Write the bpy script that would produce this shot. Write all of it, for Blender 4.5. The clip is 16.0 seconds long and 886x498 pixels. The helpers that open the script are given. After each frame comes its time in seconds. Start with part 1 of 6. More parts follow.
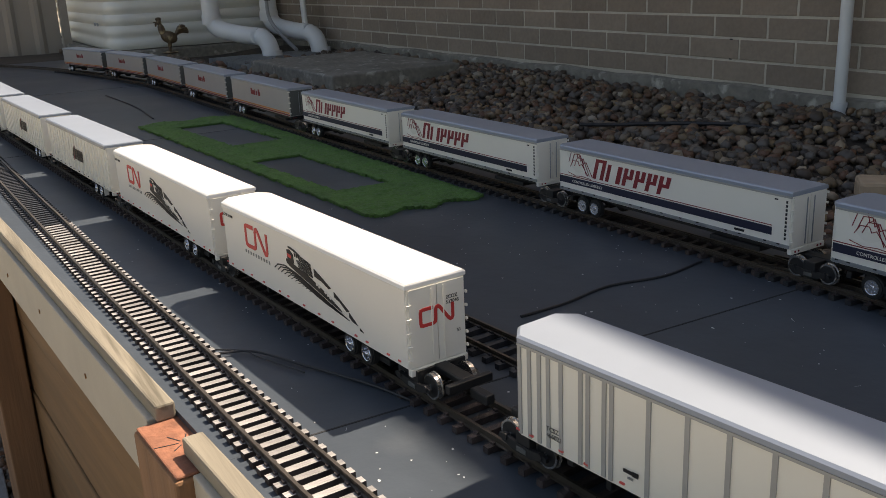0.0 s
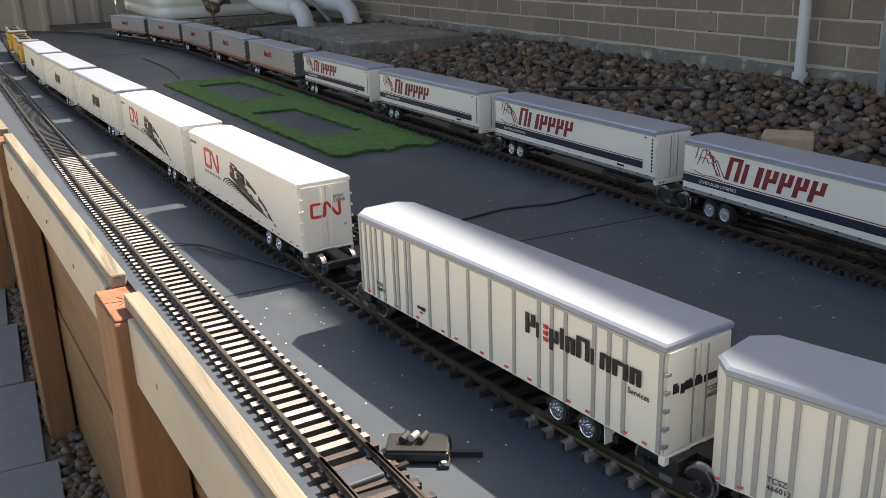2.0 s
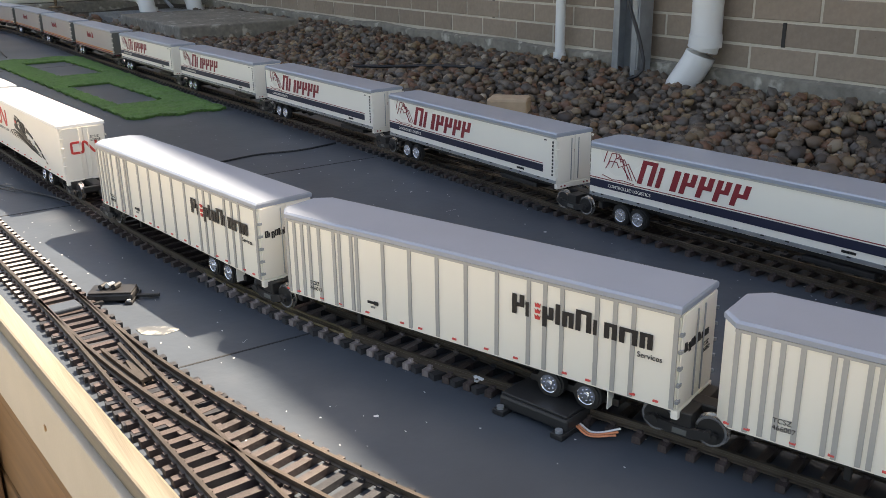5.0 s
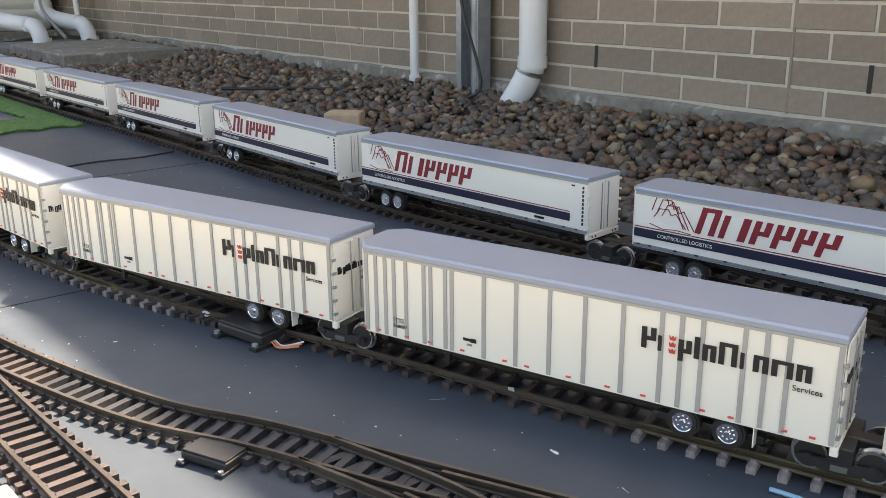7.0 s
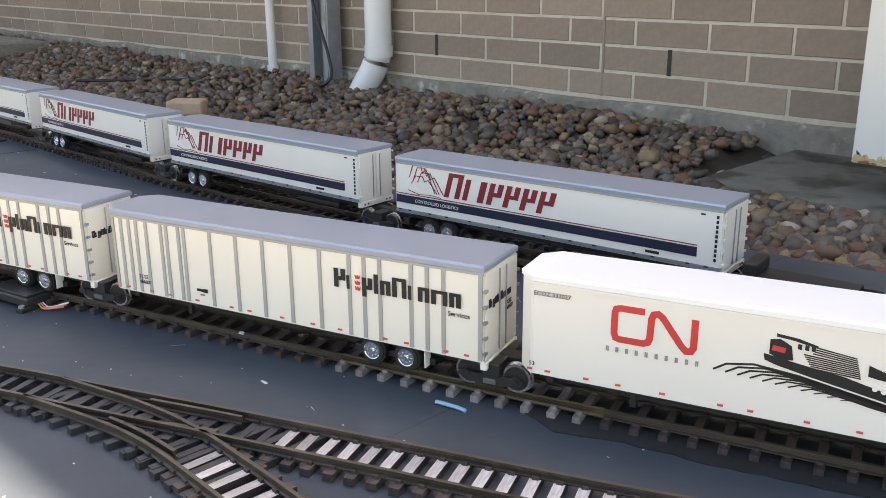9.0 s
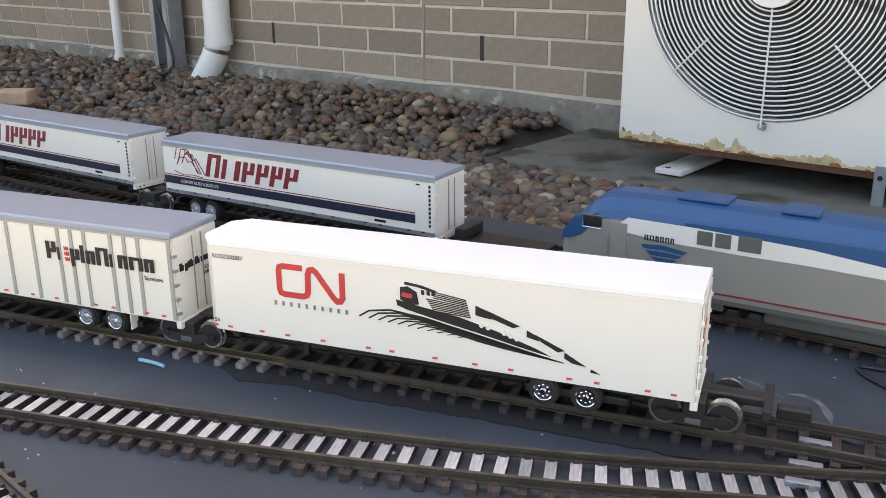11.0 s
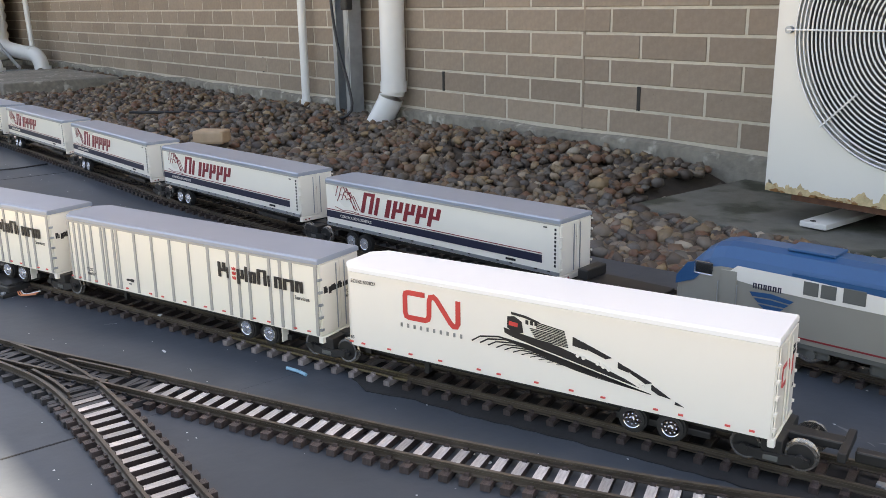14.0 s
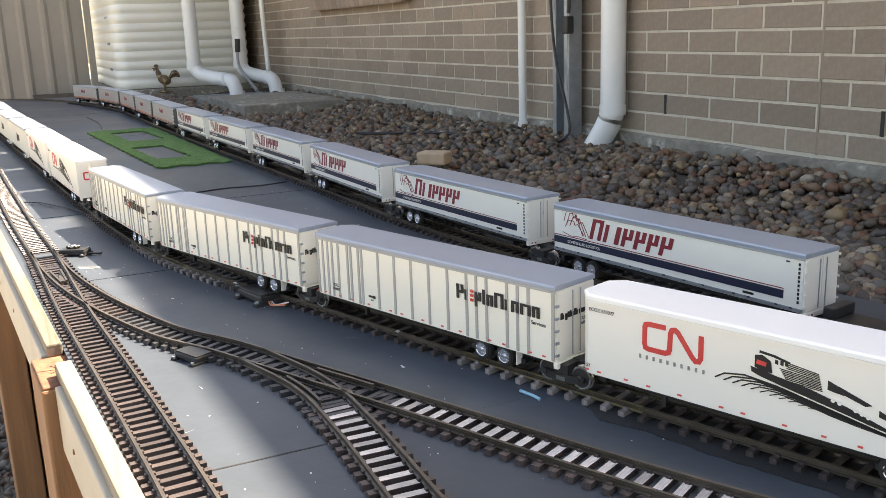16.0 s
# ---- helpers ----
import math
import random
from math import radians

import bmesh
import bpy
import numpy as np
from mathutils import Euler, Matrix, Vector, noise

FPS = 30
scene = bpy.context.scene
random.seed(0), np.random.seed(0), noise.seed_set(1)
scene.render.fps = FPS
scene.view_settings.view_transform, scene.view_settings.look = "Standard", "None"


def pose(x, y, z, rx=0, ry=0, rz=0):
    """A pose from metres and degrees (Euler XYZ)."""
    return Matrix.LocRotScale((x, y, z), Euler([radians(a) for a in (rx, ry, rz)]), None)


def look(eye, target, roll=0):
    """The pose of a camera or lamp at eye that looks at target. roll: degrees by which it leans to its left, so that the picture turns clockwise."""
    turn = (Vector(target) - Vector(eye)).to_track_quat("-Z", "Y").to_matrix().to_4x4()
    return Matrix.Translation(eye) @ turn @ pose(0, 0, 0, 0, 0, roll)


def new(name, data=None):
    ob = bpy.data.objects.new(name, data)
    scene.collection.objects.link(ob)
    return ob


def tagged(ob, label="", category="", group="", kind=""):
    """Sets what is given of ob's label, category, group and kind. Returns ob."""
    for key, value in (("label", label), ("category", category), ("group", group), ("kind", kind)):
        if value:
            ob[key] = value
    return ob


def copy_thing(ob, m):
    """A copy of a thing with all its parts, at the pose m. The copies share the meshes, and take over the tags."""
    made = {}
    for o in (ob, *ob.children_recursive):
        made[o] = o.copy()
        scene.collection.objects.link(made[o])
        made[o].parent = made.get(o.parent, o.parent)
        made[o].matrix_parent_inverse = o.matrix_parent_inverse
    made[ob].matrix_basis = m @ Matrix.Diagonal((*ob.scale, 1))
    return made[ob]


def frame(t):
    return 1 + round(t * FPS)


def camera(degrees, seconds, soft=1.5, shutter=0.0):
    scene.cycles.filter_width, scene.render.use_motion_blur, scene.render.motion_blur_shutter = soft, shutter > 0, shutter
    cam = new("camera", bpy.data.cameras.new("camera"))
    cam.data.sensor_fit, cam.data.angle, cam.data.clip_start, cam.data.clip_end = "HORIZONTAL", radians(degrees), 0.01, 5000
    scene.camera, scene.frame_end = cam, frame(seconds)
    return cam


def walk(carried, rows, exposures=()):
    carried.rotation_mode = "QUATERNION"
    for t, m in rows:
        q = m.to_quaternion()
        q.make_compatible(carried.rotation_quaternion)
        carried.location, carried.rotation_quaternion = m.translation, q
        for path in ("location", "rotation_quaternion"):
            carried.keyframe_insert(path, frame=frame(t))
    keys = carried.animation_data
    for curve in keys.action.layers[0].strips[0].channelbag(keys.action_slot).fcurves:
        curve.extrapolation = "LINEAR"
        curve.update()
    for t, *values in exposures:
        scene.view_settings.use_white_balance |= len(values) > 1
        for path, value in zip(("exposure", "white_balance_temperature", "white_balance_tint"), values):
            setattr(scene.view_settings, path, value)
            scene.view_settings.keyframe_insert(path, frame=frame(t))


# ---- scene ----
cam = camera(52.0, 16.0, soft=0.6)
EXPOSURES = [(0, 0.75, 8500, 13), (1.5, 1.22, 8500, 13), (3, 1.62, 8700, 15), (5.5, 1.95, 9000, 14), (7, 2.28, 9100, 15), (9, 2.46, 9200, 16), (12.5, 2.57, 9400, 17), (16, 2.27, 9100, 14)]
PATH = [
    (0, (-0.603, -0.121, 0.478), (-2.27, 0.814, -0.111), -2.6),
    (0.5, (-0.508, -0.08, 0.468), (-2.196, 0.799, -0.147), -2.4),
    (1, (-0.376, -0.052, 0.458), (-2.089, 0.769, -0.166), -2.3),
    (1.5, (-0.29, -0.042, 0.463), (-2.02, 0.744, -0.158), -2.4),
    (2, (-0.232, -0.055, 0.456), (-1.946, 0.764, -0.17), -2.0),
    (2.5, (-0.159, -0.079, 0.46), (-1.841, 0.796, -0.177), -1.5),
    (3, (-0.098, -0.086, 0.465), (-1.744, 0.846, -0.184), -1.4),
    (5.5, (0.357, 0.0, 0.455), (-1.181, 1.104, -0.19), -0.9),
    (6, (0.431, -0.004, 0.453), (-1.054, 1.179, -0.177), -1.2),
    (6.5, (0.531, 0.018, 0.449), (-0.972, 1.198, -0.141), -0.9),
    (7, (0.639, 0.055, 0.438), (-0.87, 1.23, -0.143), -0.6),
    (7.5, (0.711, 0.074, 0.432), (-0.751, 1.306, -0.156), -0.5),
    (8, (0.742, 0.089, 0.427), (-0.657, 1.394, -0.154), -1.0),
    (8.5, (0.793, 0.103, 0.42), (-0.574, 1.441, -0.164), -0.8),
    (9, (0.877, 0.134, 0.428), (-0.506, 1.452, -0.166), -0.5),
    (9.5, (0.969, 0.165, 0.435), (-0.41, 1.483, -0.167), -0.5),
    (10, (1.035, 0.192, 0.431), (-0.283, 1.559, -0.198), -0.3),
    (12.5, (1.218, 0.232, 0.441), (0.017, 1.719, -0.146), -0.5),
    (13, (1.243, 0.232, 0.445), (-0.038, 1.658, -0.123), -0.3),
    (13.5, (1.246, 0.214, 0.451), (-0.155, 1.535, -0.09), -0.3),
    (14, (1.247, 0.193, 0.456), (-0.27, 1.386, -0.069), -0.9),
    (14.5, (1.244, 0.181, 0.457), (-0.377, 1.231, -0.061), -1.5),
    (15, (1.237, 0.177, 0.456), (-0.451, 1.118, -0.061), -1.9),
    (15.5, (1.235, 0.164, 0.46), (-0.492, 1.041, -0.039), -2.2),
    (16, (1.233, 0.146, 0.471), (-0.525, 0.973, -0.002), -2.0),
]
walk(cam, [(t, look(eye, target, roll)) for t, eye, target, roll in PATH], EXPOSURES)


# ---------------------------------------------------------------- light
SUN = Vector((-0.06, 0.68, 1.0)).normalized()
world = bpy.data.worlds.new("world")
scene.world = world
world.use_nodes = True
wn = world.node_tree.nodes
sky = wn.new("ShaderNodeTexSky")
sky.sky_type = "NISHITA"
sky.sun_disc = False
sky.sun_elevation = math.asin(SUN.z)
sky.sun_rotation = math.atan2(SUN.x, SUN.y)
sky.air_density, sky.dust_density = 1.0, 2.0
wn["Background"].inputs["Strength"].default_value = 0.115
world.node_tree.links.new(sky.outputs[0], wn["Background"].inputs["Color"])
sun = new("sun", bpy.data.lights.new("sun", "SUN"))
sun.data.energy, sun.data.angle, sun.data.color = 5.0, radians(0.9), (1.0, 0.985, 0.965)
sun.matrix_world = look(SUN * 20, (0, 0, 0))


# ---------------------------------------------------------------- materials
def mat(name, color, rough=0.6, metal=0.0, var=0.12, scale=30.0, bump=0.0, bscale=200.0, spec=0.5, island=0.0, rand=0.0,
        stain=None, stain_scale=4.0, stain_at=0.6, coat=0.0, stretch=(1, 1, 1), tones=None):
    """A surface with grain, blotches and relief; stain is a second colour in patches of its own."""
    m = bpy.data.materials.new(name)
    m.use_nodes = True
    nt = m.node_tree
    n, l = nt.nodes, nt.links
    b = n["Principled BSDF"]
    b.inputs["Roughness"].default_value = rough
    b.inputs["Metallic"].default_value = metal
    b.inputs["Specular IOR Level"].default_value = spec
    b.inputs["Coat Weight"].default_value = coat
    tc = n.new("ShaderNodeTexCoord")
    mp = n.new("ShaderNodeMapping")
    mp.inputs["Scale"].default_value = stretch
    l.new(tc.outputs["Object"], mp.inputs["Vector"])

    def noise_tex(s, d=4.0):
        t = n.new("ShaderNodeTexNoise")
        t.inputs["Scale"].default_value = s
        t.inputs["Detail"].default_value = d
        l.new(mp.outputs[0], t.inputs["Vector"])
        return t

    fine, coarse = noise_tex(scale), noise_tex(scale / 7, 3)
    add = n.new("ShaderNodeMath")
    add.operation = "ADD"
    l.new(fine.outputs["Fac"], add.inputs[0])
    l.new(coarse.outputs["Fac"], add.inputs[1])
    val = n.new("ShaderNodeMapRange")
    val.inputs["From Min"].default_value, val.inputs["From Max"].default_value = 0.6, 1.4
    val.inputs["To Min"].default_value, val.inputs["To Max"].default_value = 1 - var, 1 + var
    l.new(add.outputs[0], val.inputs["Value"])
    hsv = n.new("ShaderNodeHueSaturation")
    hsv.inputs["Color"].default_value = (*color, 1)
    last = val.outputs[0]
    for amount, node, sock in ((island, "ShaderNodeNewGeometry", "Random Per Island"), (rand, "ShaderNodeObjectInfo", "Random")):
        if amount:
            r = n.new(node)
            mr = n.new("ShaderNodeMapRange")
            mr.inputs["To Min"].default_value, mr.inputs["To Max"].default_value = 1 - amount, 1 + amount
            l.new(r.outputs[sock], mr.inputs["Value"])
            mul = n.new("ShaderNodeMath")
            mul.operation = "MULTIPLY"
            l.new(last, mul.inputs[0])
            l.new(mr.outputs[0], mul.inputs[1])
            last = mul.outputs[0]
    l.new(last, hsv.inputs["Value"])
    if tones:
        geo = n.new("ShaderNodeNewGeometry")
        cr = n.new("ShaderNodeValToRGB")
        cr.color_ramp.interpolation = "CONSTANT"
        for i, tone in enumerate(tones):
            e = cr.color_ramp.elements[i] if i < 2 else cr.color_ramp.elements.new(i / len(tones))
            e.position, e.color = i / len(tones), (*tone, 1)
        l.new(geo.outputs["Random Per Island"], cr.inputs["Fac"])
        l.new(cr.outputs[0], hsv.inputs["Color"])
    col = hsv.outputs[0]
    if stain:
        st = noise_tex(stain_scale, 6)
        ramp = n.new("ShaderNodeMapRange")
        ramp.inputs["From Min"].default_value, ramp.inputs["From Max"].default_value = stain_at, stain_at + 0.12
        l.new(st.outputs["Fac"], ramp.inputs["Value"])
        mix = n.new("ShaderNodeMix")
        mix.data_type = "RGBA"
        l.new(ramp.outputs[0], mix.inputs["Factor"])
        l.new(col, mix.inputs[6])
        mix.inputs[7].default_value = (*stain, 1)
        col = mix.outputs[2]
    l.new(col, b.inputs["Base Color"])
    rr = n.new("ShaderNodeMapRange")
    rr.inputs["To Min"].default_value, rr.inputs["To Max"].default_value = max(rough - 0.12, 0.02), min(rough + 0.12, 1)
    l.new(coarse.outputs["Fac"], rr.inputs["Value"])
    l.new(rr.outputs[0], b.inputs["Roughness"])
    if bump:
        bt = noise_tex(bscale)
        bp = n.new("ShaderNodeBump")
        bp.inputs["Strength"].default_value = bump
        bp.inputs["Distance"].default_value = 0.002
        l.new(bt.outputs["Fac"], bp.inputs["Height"])
        l.new(bp.outputs[0], b.inputs["Normal"])
    return m


M = {
    "table": mat("grey_paint", (0.054, 0.066, 0.081), 0.4, var=0.16, scale=14, bump=0.15, bscale=60, spec=0.2, stain=(0.072, 0.083, 0.097), stain_scale=5, stain_at=0.6),
    "patch": mat("pale_patch", (0.085, 0.093, 0.1), 0.6, var=0.4, scale=60, stain=(0.3, 0.31, 0.28), stain_scale=55, stain_at=0.5),
    "chalk": mat("chalky_water_mark", (0.13, 0.14, 0.15), 0.7, var=0.4, scale=60, stain=(0.075, 0.086, 0.1), stain_scale=50, stain_at=0.48),
    "speck": mat("paint_speck", (0.6, 0.62, 0.62), 0.6),
    "felt": mat("black_felt", (0.018, 0.019, 0.021), 0.85, var=0.3, scale=30, bump=0.4, bscale=150),
    "brick": mat("concrete_brick", (0.282, 0.22, 0.172), 0.85, var=0.14, scale=60, bump=0.5, bscale=260, rand=0.13, island=0.001, stain=(0.1, 0.085, 0.07), stain_scale=90, stain_at=0.72),
    "brickfar": mat("concrete_brick_joined", (0.282, 0.22, 0.172), 0.85, var=0.14, scale=60, bump=0.5, bscale=260, island=0.13, stain=(0.1, 0.085, 0.07), stain_scale=90, stain_at=0.72),
    "mortar": mat("mortar", (0.52, 0.47, 0.39), 0.9, var=0.15, scale=50, bump=0.5),
    "wallup": mat("upper_wall", (0.27, 0.225, 0.19), 0.85, var=0.15, scale=20, bump=0.3),
    "footing": mat("footing_concrete", (0.23, 0.212, 0.18), 0.92, var=0.35, scale=40, bump=0.9, bscale=120, stain=(0.5, 0.47, 0.41), stain_scale=18, stain_at=0.58),
    "slab": mat("mossy_concrete", (0.14, 0.138, 0.118), 0.88, var=0.25, scale=25, bump=0.5, stain=(0.05, 0.054, 0.036), stain_scale=7, stain_at=0.5),
    # unseen ground; pale tan chosen to throw warm light back on the layout
    "yard": mat("bounce_ground", (0.27, 0.235, 0.18), 0.95, var=0.2, scale=6),
    "dirt": mat("dirt", (0.06, 0.048, 0.038), 0.95, var=0.3, scale=30, bump=0.6),
    "grass": mat("artificial_grass", (0.055, 0.14, 0.028), 0.8, var=0.35, scale=120, bump=1.0, bscale=700),
    "sleeper": mat("brown_sleeper", (0.05, 0.037, 0.035), 0.5, var=0.4, scale=90, bump=0.4, bscale=300, rand=0.25, stretch=(6, 1, 1)),
    # worn sleeper tops; the sky's sheen on them is put into this pale colour
    "sleeper_worn_sheen": mat("worn_sheen_sleeper", (0.44, 0.425, 0.42), 0.42, var=0.4, scale=90, bump=0.4, bscale=300, rand=0.3, stretch=(6, 1, 1)),
    # worn sleepers in full sun, glare on their tops painted as a paler colour
    "sleeper_worn_glare": mat("worn_glare_sleeper", (0.29, 0.275, 0.27), 0.55, var=0.4, scale=90, bump=0.4, bscale=300, rand=0.25, stretch=(6, 1, 1)),
    "sleeper_mauve": mat("faded_sleeper", (0.2, 0.17, 0.165), 0.6, var=0.35, scale=90, bump=0.4, bscale=300, rand=0.25, stretch=(6, 1, 1)),
    "sleeper_black": mat("black_sleeper", (0.03, 0.03, 0.033), 0.5, var=0.3, scale=90, bump=0.3, rand=0.2),
    "rail": mat("weathered_rail", (0.12, 0.1, 0.082), 0.42, metal=0.75, var=0.3, scale=40, bump=0.2),
    "brass": mat("brass_rail", (0.2, 0.16, 0.09), 0.55, metal=0.4, var=0.3, scale=40),
    "cream": mat("cream_trailer_paint", (0.83, 0.8, 0.71), 0.32, var=0.03, scale=12, coat=0.1),
    "white": mat("white_trailer_paint", (0.86, 0.825, 0.745), 0.3, var=0.03, scale=12, coat=0.1),
    "cnwhite": mat("warm_white_paint", (0.83, 0.8, 0.735), 0.34, var=0.03, scale=12, coat=0.1),
    "roofw": mat("white_roof", (0.86, 0.86, 0.85), 0.45, var=0.03, scale=10),
    "roofg": mat("silver_roof", (0.31, 0.355, 0.425), 0.36, metal=0.2, var=0.06, scale=14),
    "silver": mat("silver_side", (0.46, 0.46, 0.46), 0.36, metal=0.35, var=0.06, scale=20),
    "ribg": mat("grey_post", (0.38, 0.375, 0.355), 0.4, var=0.08, scale=40),
    "black": mat("black_plastic", (0.016, 0.016, 0.017), 0.5, var=0.25, scale=60),
    "tyre": mat("tyre_rubber", (0.018, 0.018, 0.018), 0.75, var=0.2, scale=80),
    "chrome": mat("chrome", (0.85, 0.85, 0.86), 0.12, metal=1.0, var=0.05),
    "steel": mat("wheel_steel", (0.58, 0.55, 0.52), 0.22, metal=0.9, var=0.2),
    "red": mat("red_print", (0.62, 0.055, 0.05), 0.45, var=0.05),
    "dred": mat("dark_red_print", (0.25, 0.02, 0.03), 0.45, var=0.05),
    "ink": mat("black_print", (0.012, 0.012, 0.014), 0.5, var=0.05),
    "navy": mat("navy_print", (0.014, 0.018, 0.045), 0.45, var=0.05),
    "greyink": mat("grey_print", (0.28, 0.28, 0.27), 0.5, var=0.05),
    "lred": mat("reflector_red", (0.75, 0.1, 0.09), 0.35),
    "locog": mat("loco_grey", (0.27, 0.265, 0.24), 0.4, metal=0.05, var=0.05, scale=20),
    "locob": mat("loco_blue", (0.004, 0.075, 0.2), 0.4, var=0.08, scale=20, coat=0.05),
    "locow": mat("loco_white", (0.72, 0.71, 0.67), 0.35, var=0.04),
    "yellow": mat("loco_yellow", (0.62, 0.36, 0.02), 0.4, var=0.06),
    "dgrey": mat("dark_loco_grey", (0.1, 0.105, 0.1), 0.5, var=0.12),
    "orange": mat("orange_band", (0.6, 0.22, 0.04), 0.45),
    "glass": mat("dark_glass", (0.02, 0.022, 0.025), 0.08, spec=0.8, var=0.02),
    "pvc": mat("white_pvc", (0.72, 0.73, 0.73), 0.35, var=0.06, scale=8, stain=(0.5, 0.49, 0.46), stain_scale=6, stain_at=0.68),
    "galv": mat("galvanised_steel", (0.36, 0.39, 0.42), 0.45, metal=0.7, var=0.2, scale=30),
    "tank": mat("cream_tank_steel", (0.74, 0.74, 0.68), 0.4, var=0.05, scale=5),
    "fence": mat("brown_steel_fence", (0.25, 0.225, 0.2), 0.5, var=0.06, scale=5),
    "acwhite": mat("aircon_enamel", (0.7, 0.69, 0.65), 0.4, var=0.04, scale=8, stain=(0.62, 0.58, 0.5), stain_scale=6, stain_at=0.62),
    "rusttan": mat("rust_bloom", (0.55, 0.43, 0.25), 0.8, var=0.35, scale=90, bump=0.6, stain=(0.32, 0.16, 0.06), stain_scale=60, stain_at=0.58),
    "underrust": mat("dark_rust", (0.12, 0.052, 0.03), 0.9, var=0.4, scale=60),
    "rust": mat("rust", (0.28, 0.13, 0.045), 0.85, var=0.5, scale=60, bump=0.6, stain=(0.5, 0.4, 0.27), stain_scale=30, stain_at=0.52),
    "acdark": mat("fan_dark", (0.02, 0.022, 0.025), 0.6),
    "pine": mat("treated_pine", (0.185, 0.1, 0.042), 0.7, var=0.35, scale=22, bump=0.4, bscale=80, stretch=(0.12, 1, 1.6), stain=(0.16, 0.1, 0.05), stain_scale=9, stain_at=0.62),
    "postwood": mat("post_timber", (0.23, 0.115, 0.055), 0.75, var=0.35, scale=26, bump=0.5, bscale=90, stretch=(1.4, 1.4, 0.12)),
    "endgrain": mat("red_end_grain", (0.24, 0.095, 0.055), 0.85, var=0.5, scale=60, bump=0.8, bscale=150),
    "trimwood": mat("weathered_batten", (0.2, 0.175, 0.135), 0.75, var=0.5, scale=30, bump=0.6, bscale=120, stretch=(0.06, 1, 1), stain=(0.11, 0.095, 0.07), stain_scale=40, stain_at=0.55),
    "creamboard": mat("cream_painted_board", (0.42, 0.37, 0.295), 0.5, var=0.14, scale=10, bump=0.15),
    "paver": mat("grey_paver", (0.2, 0.205, 0.21), 0.85, var=0.12, scale=60, bump=0.4),
    "stone": mat("river_pebbles", (0.17, 0.135, 0.11), 0.55, var=0.3, scale=40, bump=0.25, tones=((0.076, 0.056, 0.044), (0.164, 0.097, 0.060), (0.102, 0.087, 0.076), (0.205, 0.144, 0.087), (0.061, 0.047, 0.039), (0.154, 0.076, 0.046), (0.174, 0.139, 0.108), (0.102, 0.076, 0.056), (0.123, 0.108, 0.092), (0.134, 0.092, 0.064))),
    "stone_pale": mat("pale_pebbles", (0.26, 0.18, 0.11), 0.6, var=0.3, scale=40, bump=0.25, tones=((0.26, 0.18, 0.1), (0.3, 0.23, 0.16), (0.2, 0.12, 0.065), (0.33, 0.28, 0.22), (0.22, 0.17, 0.12))),
    "cable": mat("black_cable", (0.02, 0.02, 0.022), 0.5),
    "greycable": mat("grey_cable", (0.3, 0.31, 0.32), 0.5),
    "owire": mat("orange_wire", (0.7, 0.25, 0.12), 0.5),
    "bluebit": mat("blue_tape", (0.2, 0.42, 0.55), 0.5, var=0.2),
    "rooster": mat("painted_rooster", (0.12, 0.075, 0.04), 0.5, var=0.6, scale=40, stain=(0.5, 0.38, 0.22), stain_scale=22, stain_at=0.55),
    "roof": mat("roof_sheet", (0.3, 0.3, 0.3), 0.6),
    "sandstone": mat("sandstone_block", (0.5, 0.36, 0.24), 0.85, var=0.2, scale=30, bump=0.5),
}


# ---------------------------------------------------------------- shapes
def add_box(bm, x0, x1, y0, y1, z0, z1, m=None, bevel=0.0):
    """A box, with its edges eased by bevel."""
    r = bmesh.ops.create_cube(bm, size=1, matrix=Matrix.Translation(((x0 + x1) / 2, (y0 + y1) / 2, (z0 + z1) / 2)) @ Matrix.Diagonal((abs(x1 - x0), abs(y1 - y0), abs(z1 - z0), 1)))
    vs = r["verts"]
    if bevel:
        es = list({e for v in vs for e in v.link_edges})
        out = bmesh.ops.bevel(bm, geom=es, offset=bevel, segments=2, affect="EDGES", profile=0.5)
        vs = out["verts"]
    if m is not None:
        bmesh.ops.transform(bm, matrix=m, verts=list(vs))
    return vs


def add_cyl(bm, a, b, r, seg=16, r2=None):
    """A capped cylinder from a to b."""
    a, b = Vector(a), Vector(b)
    d = b - a
    m = Matrix.Translation((a + b) / 2) @ d.to_track_quat("Z", "Y").to_matrix().to_4x4()
    return bmesh.ops.create_cone(bm, cap_ends=True, segments=seg, radius1=r, radius2=r if r2 is None else r2, depth=d.length, matrix=m)["verts"]


def add_poly(bm, pts, y0, y1):
    """An outline in x and z, drawn out from y0 to y1."""
    f = [bm.verts.new((x, y0, z)) for x, z in pts]
    k = [bm.verts.new((x, y1, z)) for x, z in pts]
    bm.faces.new(f)
    bm.faces.new(k[::-1])
    for i in range(len(pts)):
        j = (i + 1) % len(pts)
        bm.faces.new((f[j], f[i], k[i], k[j]))


def add_tube(bm, pts, r, seg=8, squash=1.0):
    """A round tube along points."""
    pts = [Vector(p) for p in pts]
    rings = []
    for i, p in enumerate(pts):
        d = (pts[min(i + 1, len(pts) - 1)] - pts[max(i - 1, 0)]).normalized()
        up = Vector((0, 0, 1)) if abs(d.z) < 0.95 else Vector((1, 0, 0))
        s = d.cross(up).normalized()
        u = s.cross(d)
        rings.append([bm.verts.new(p + (s * math.cos(q) + u * math.sin(q) * squash) * r) for q in (2 * math.pi * k / seg for k in range(seg))])
    for a, b in zip(rings, rings[1:]):
        for k in range(seg):
            bm.faces.new((a[k], a[(k + 1) % seg], b[(k + 1) % seg], b[k]))
    bm.faces.new(rings[0][::-1])
    bm.faces.new(rings[-1])


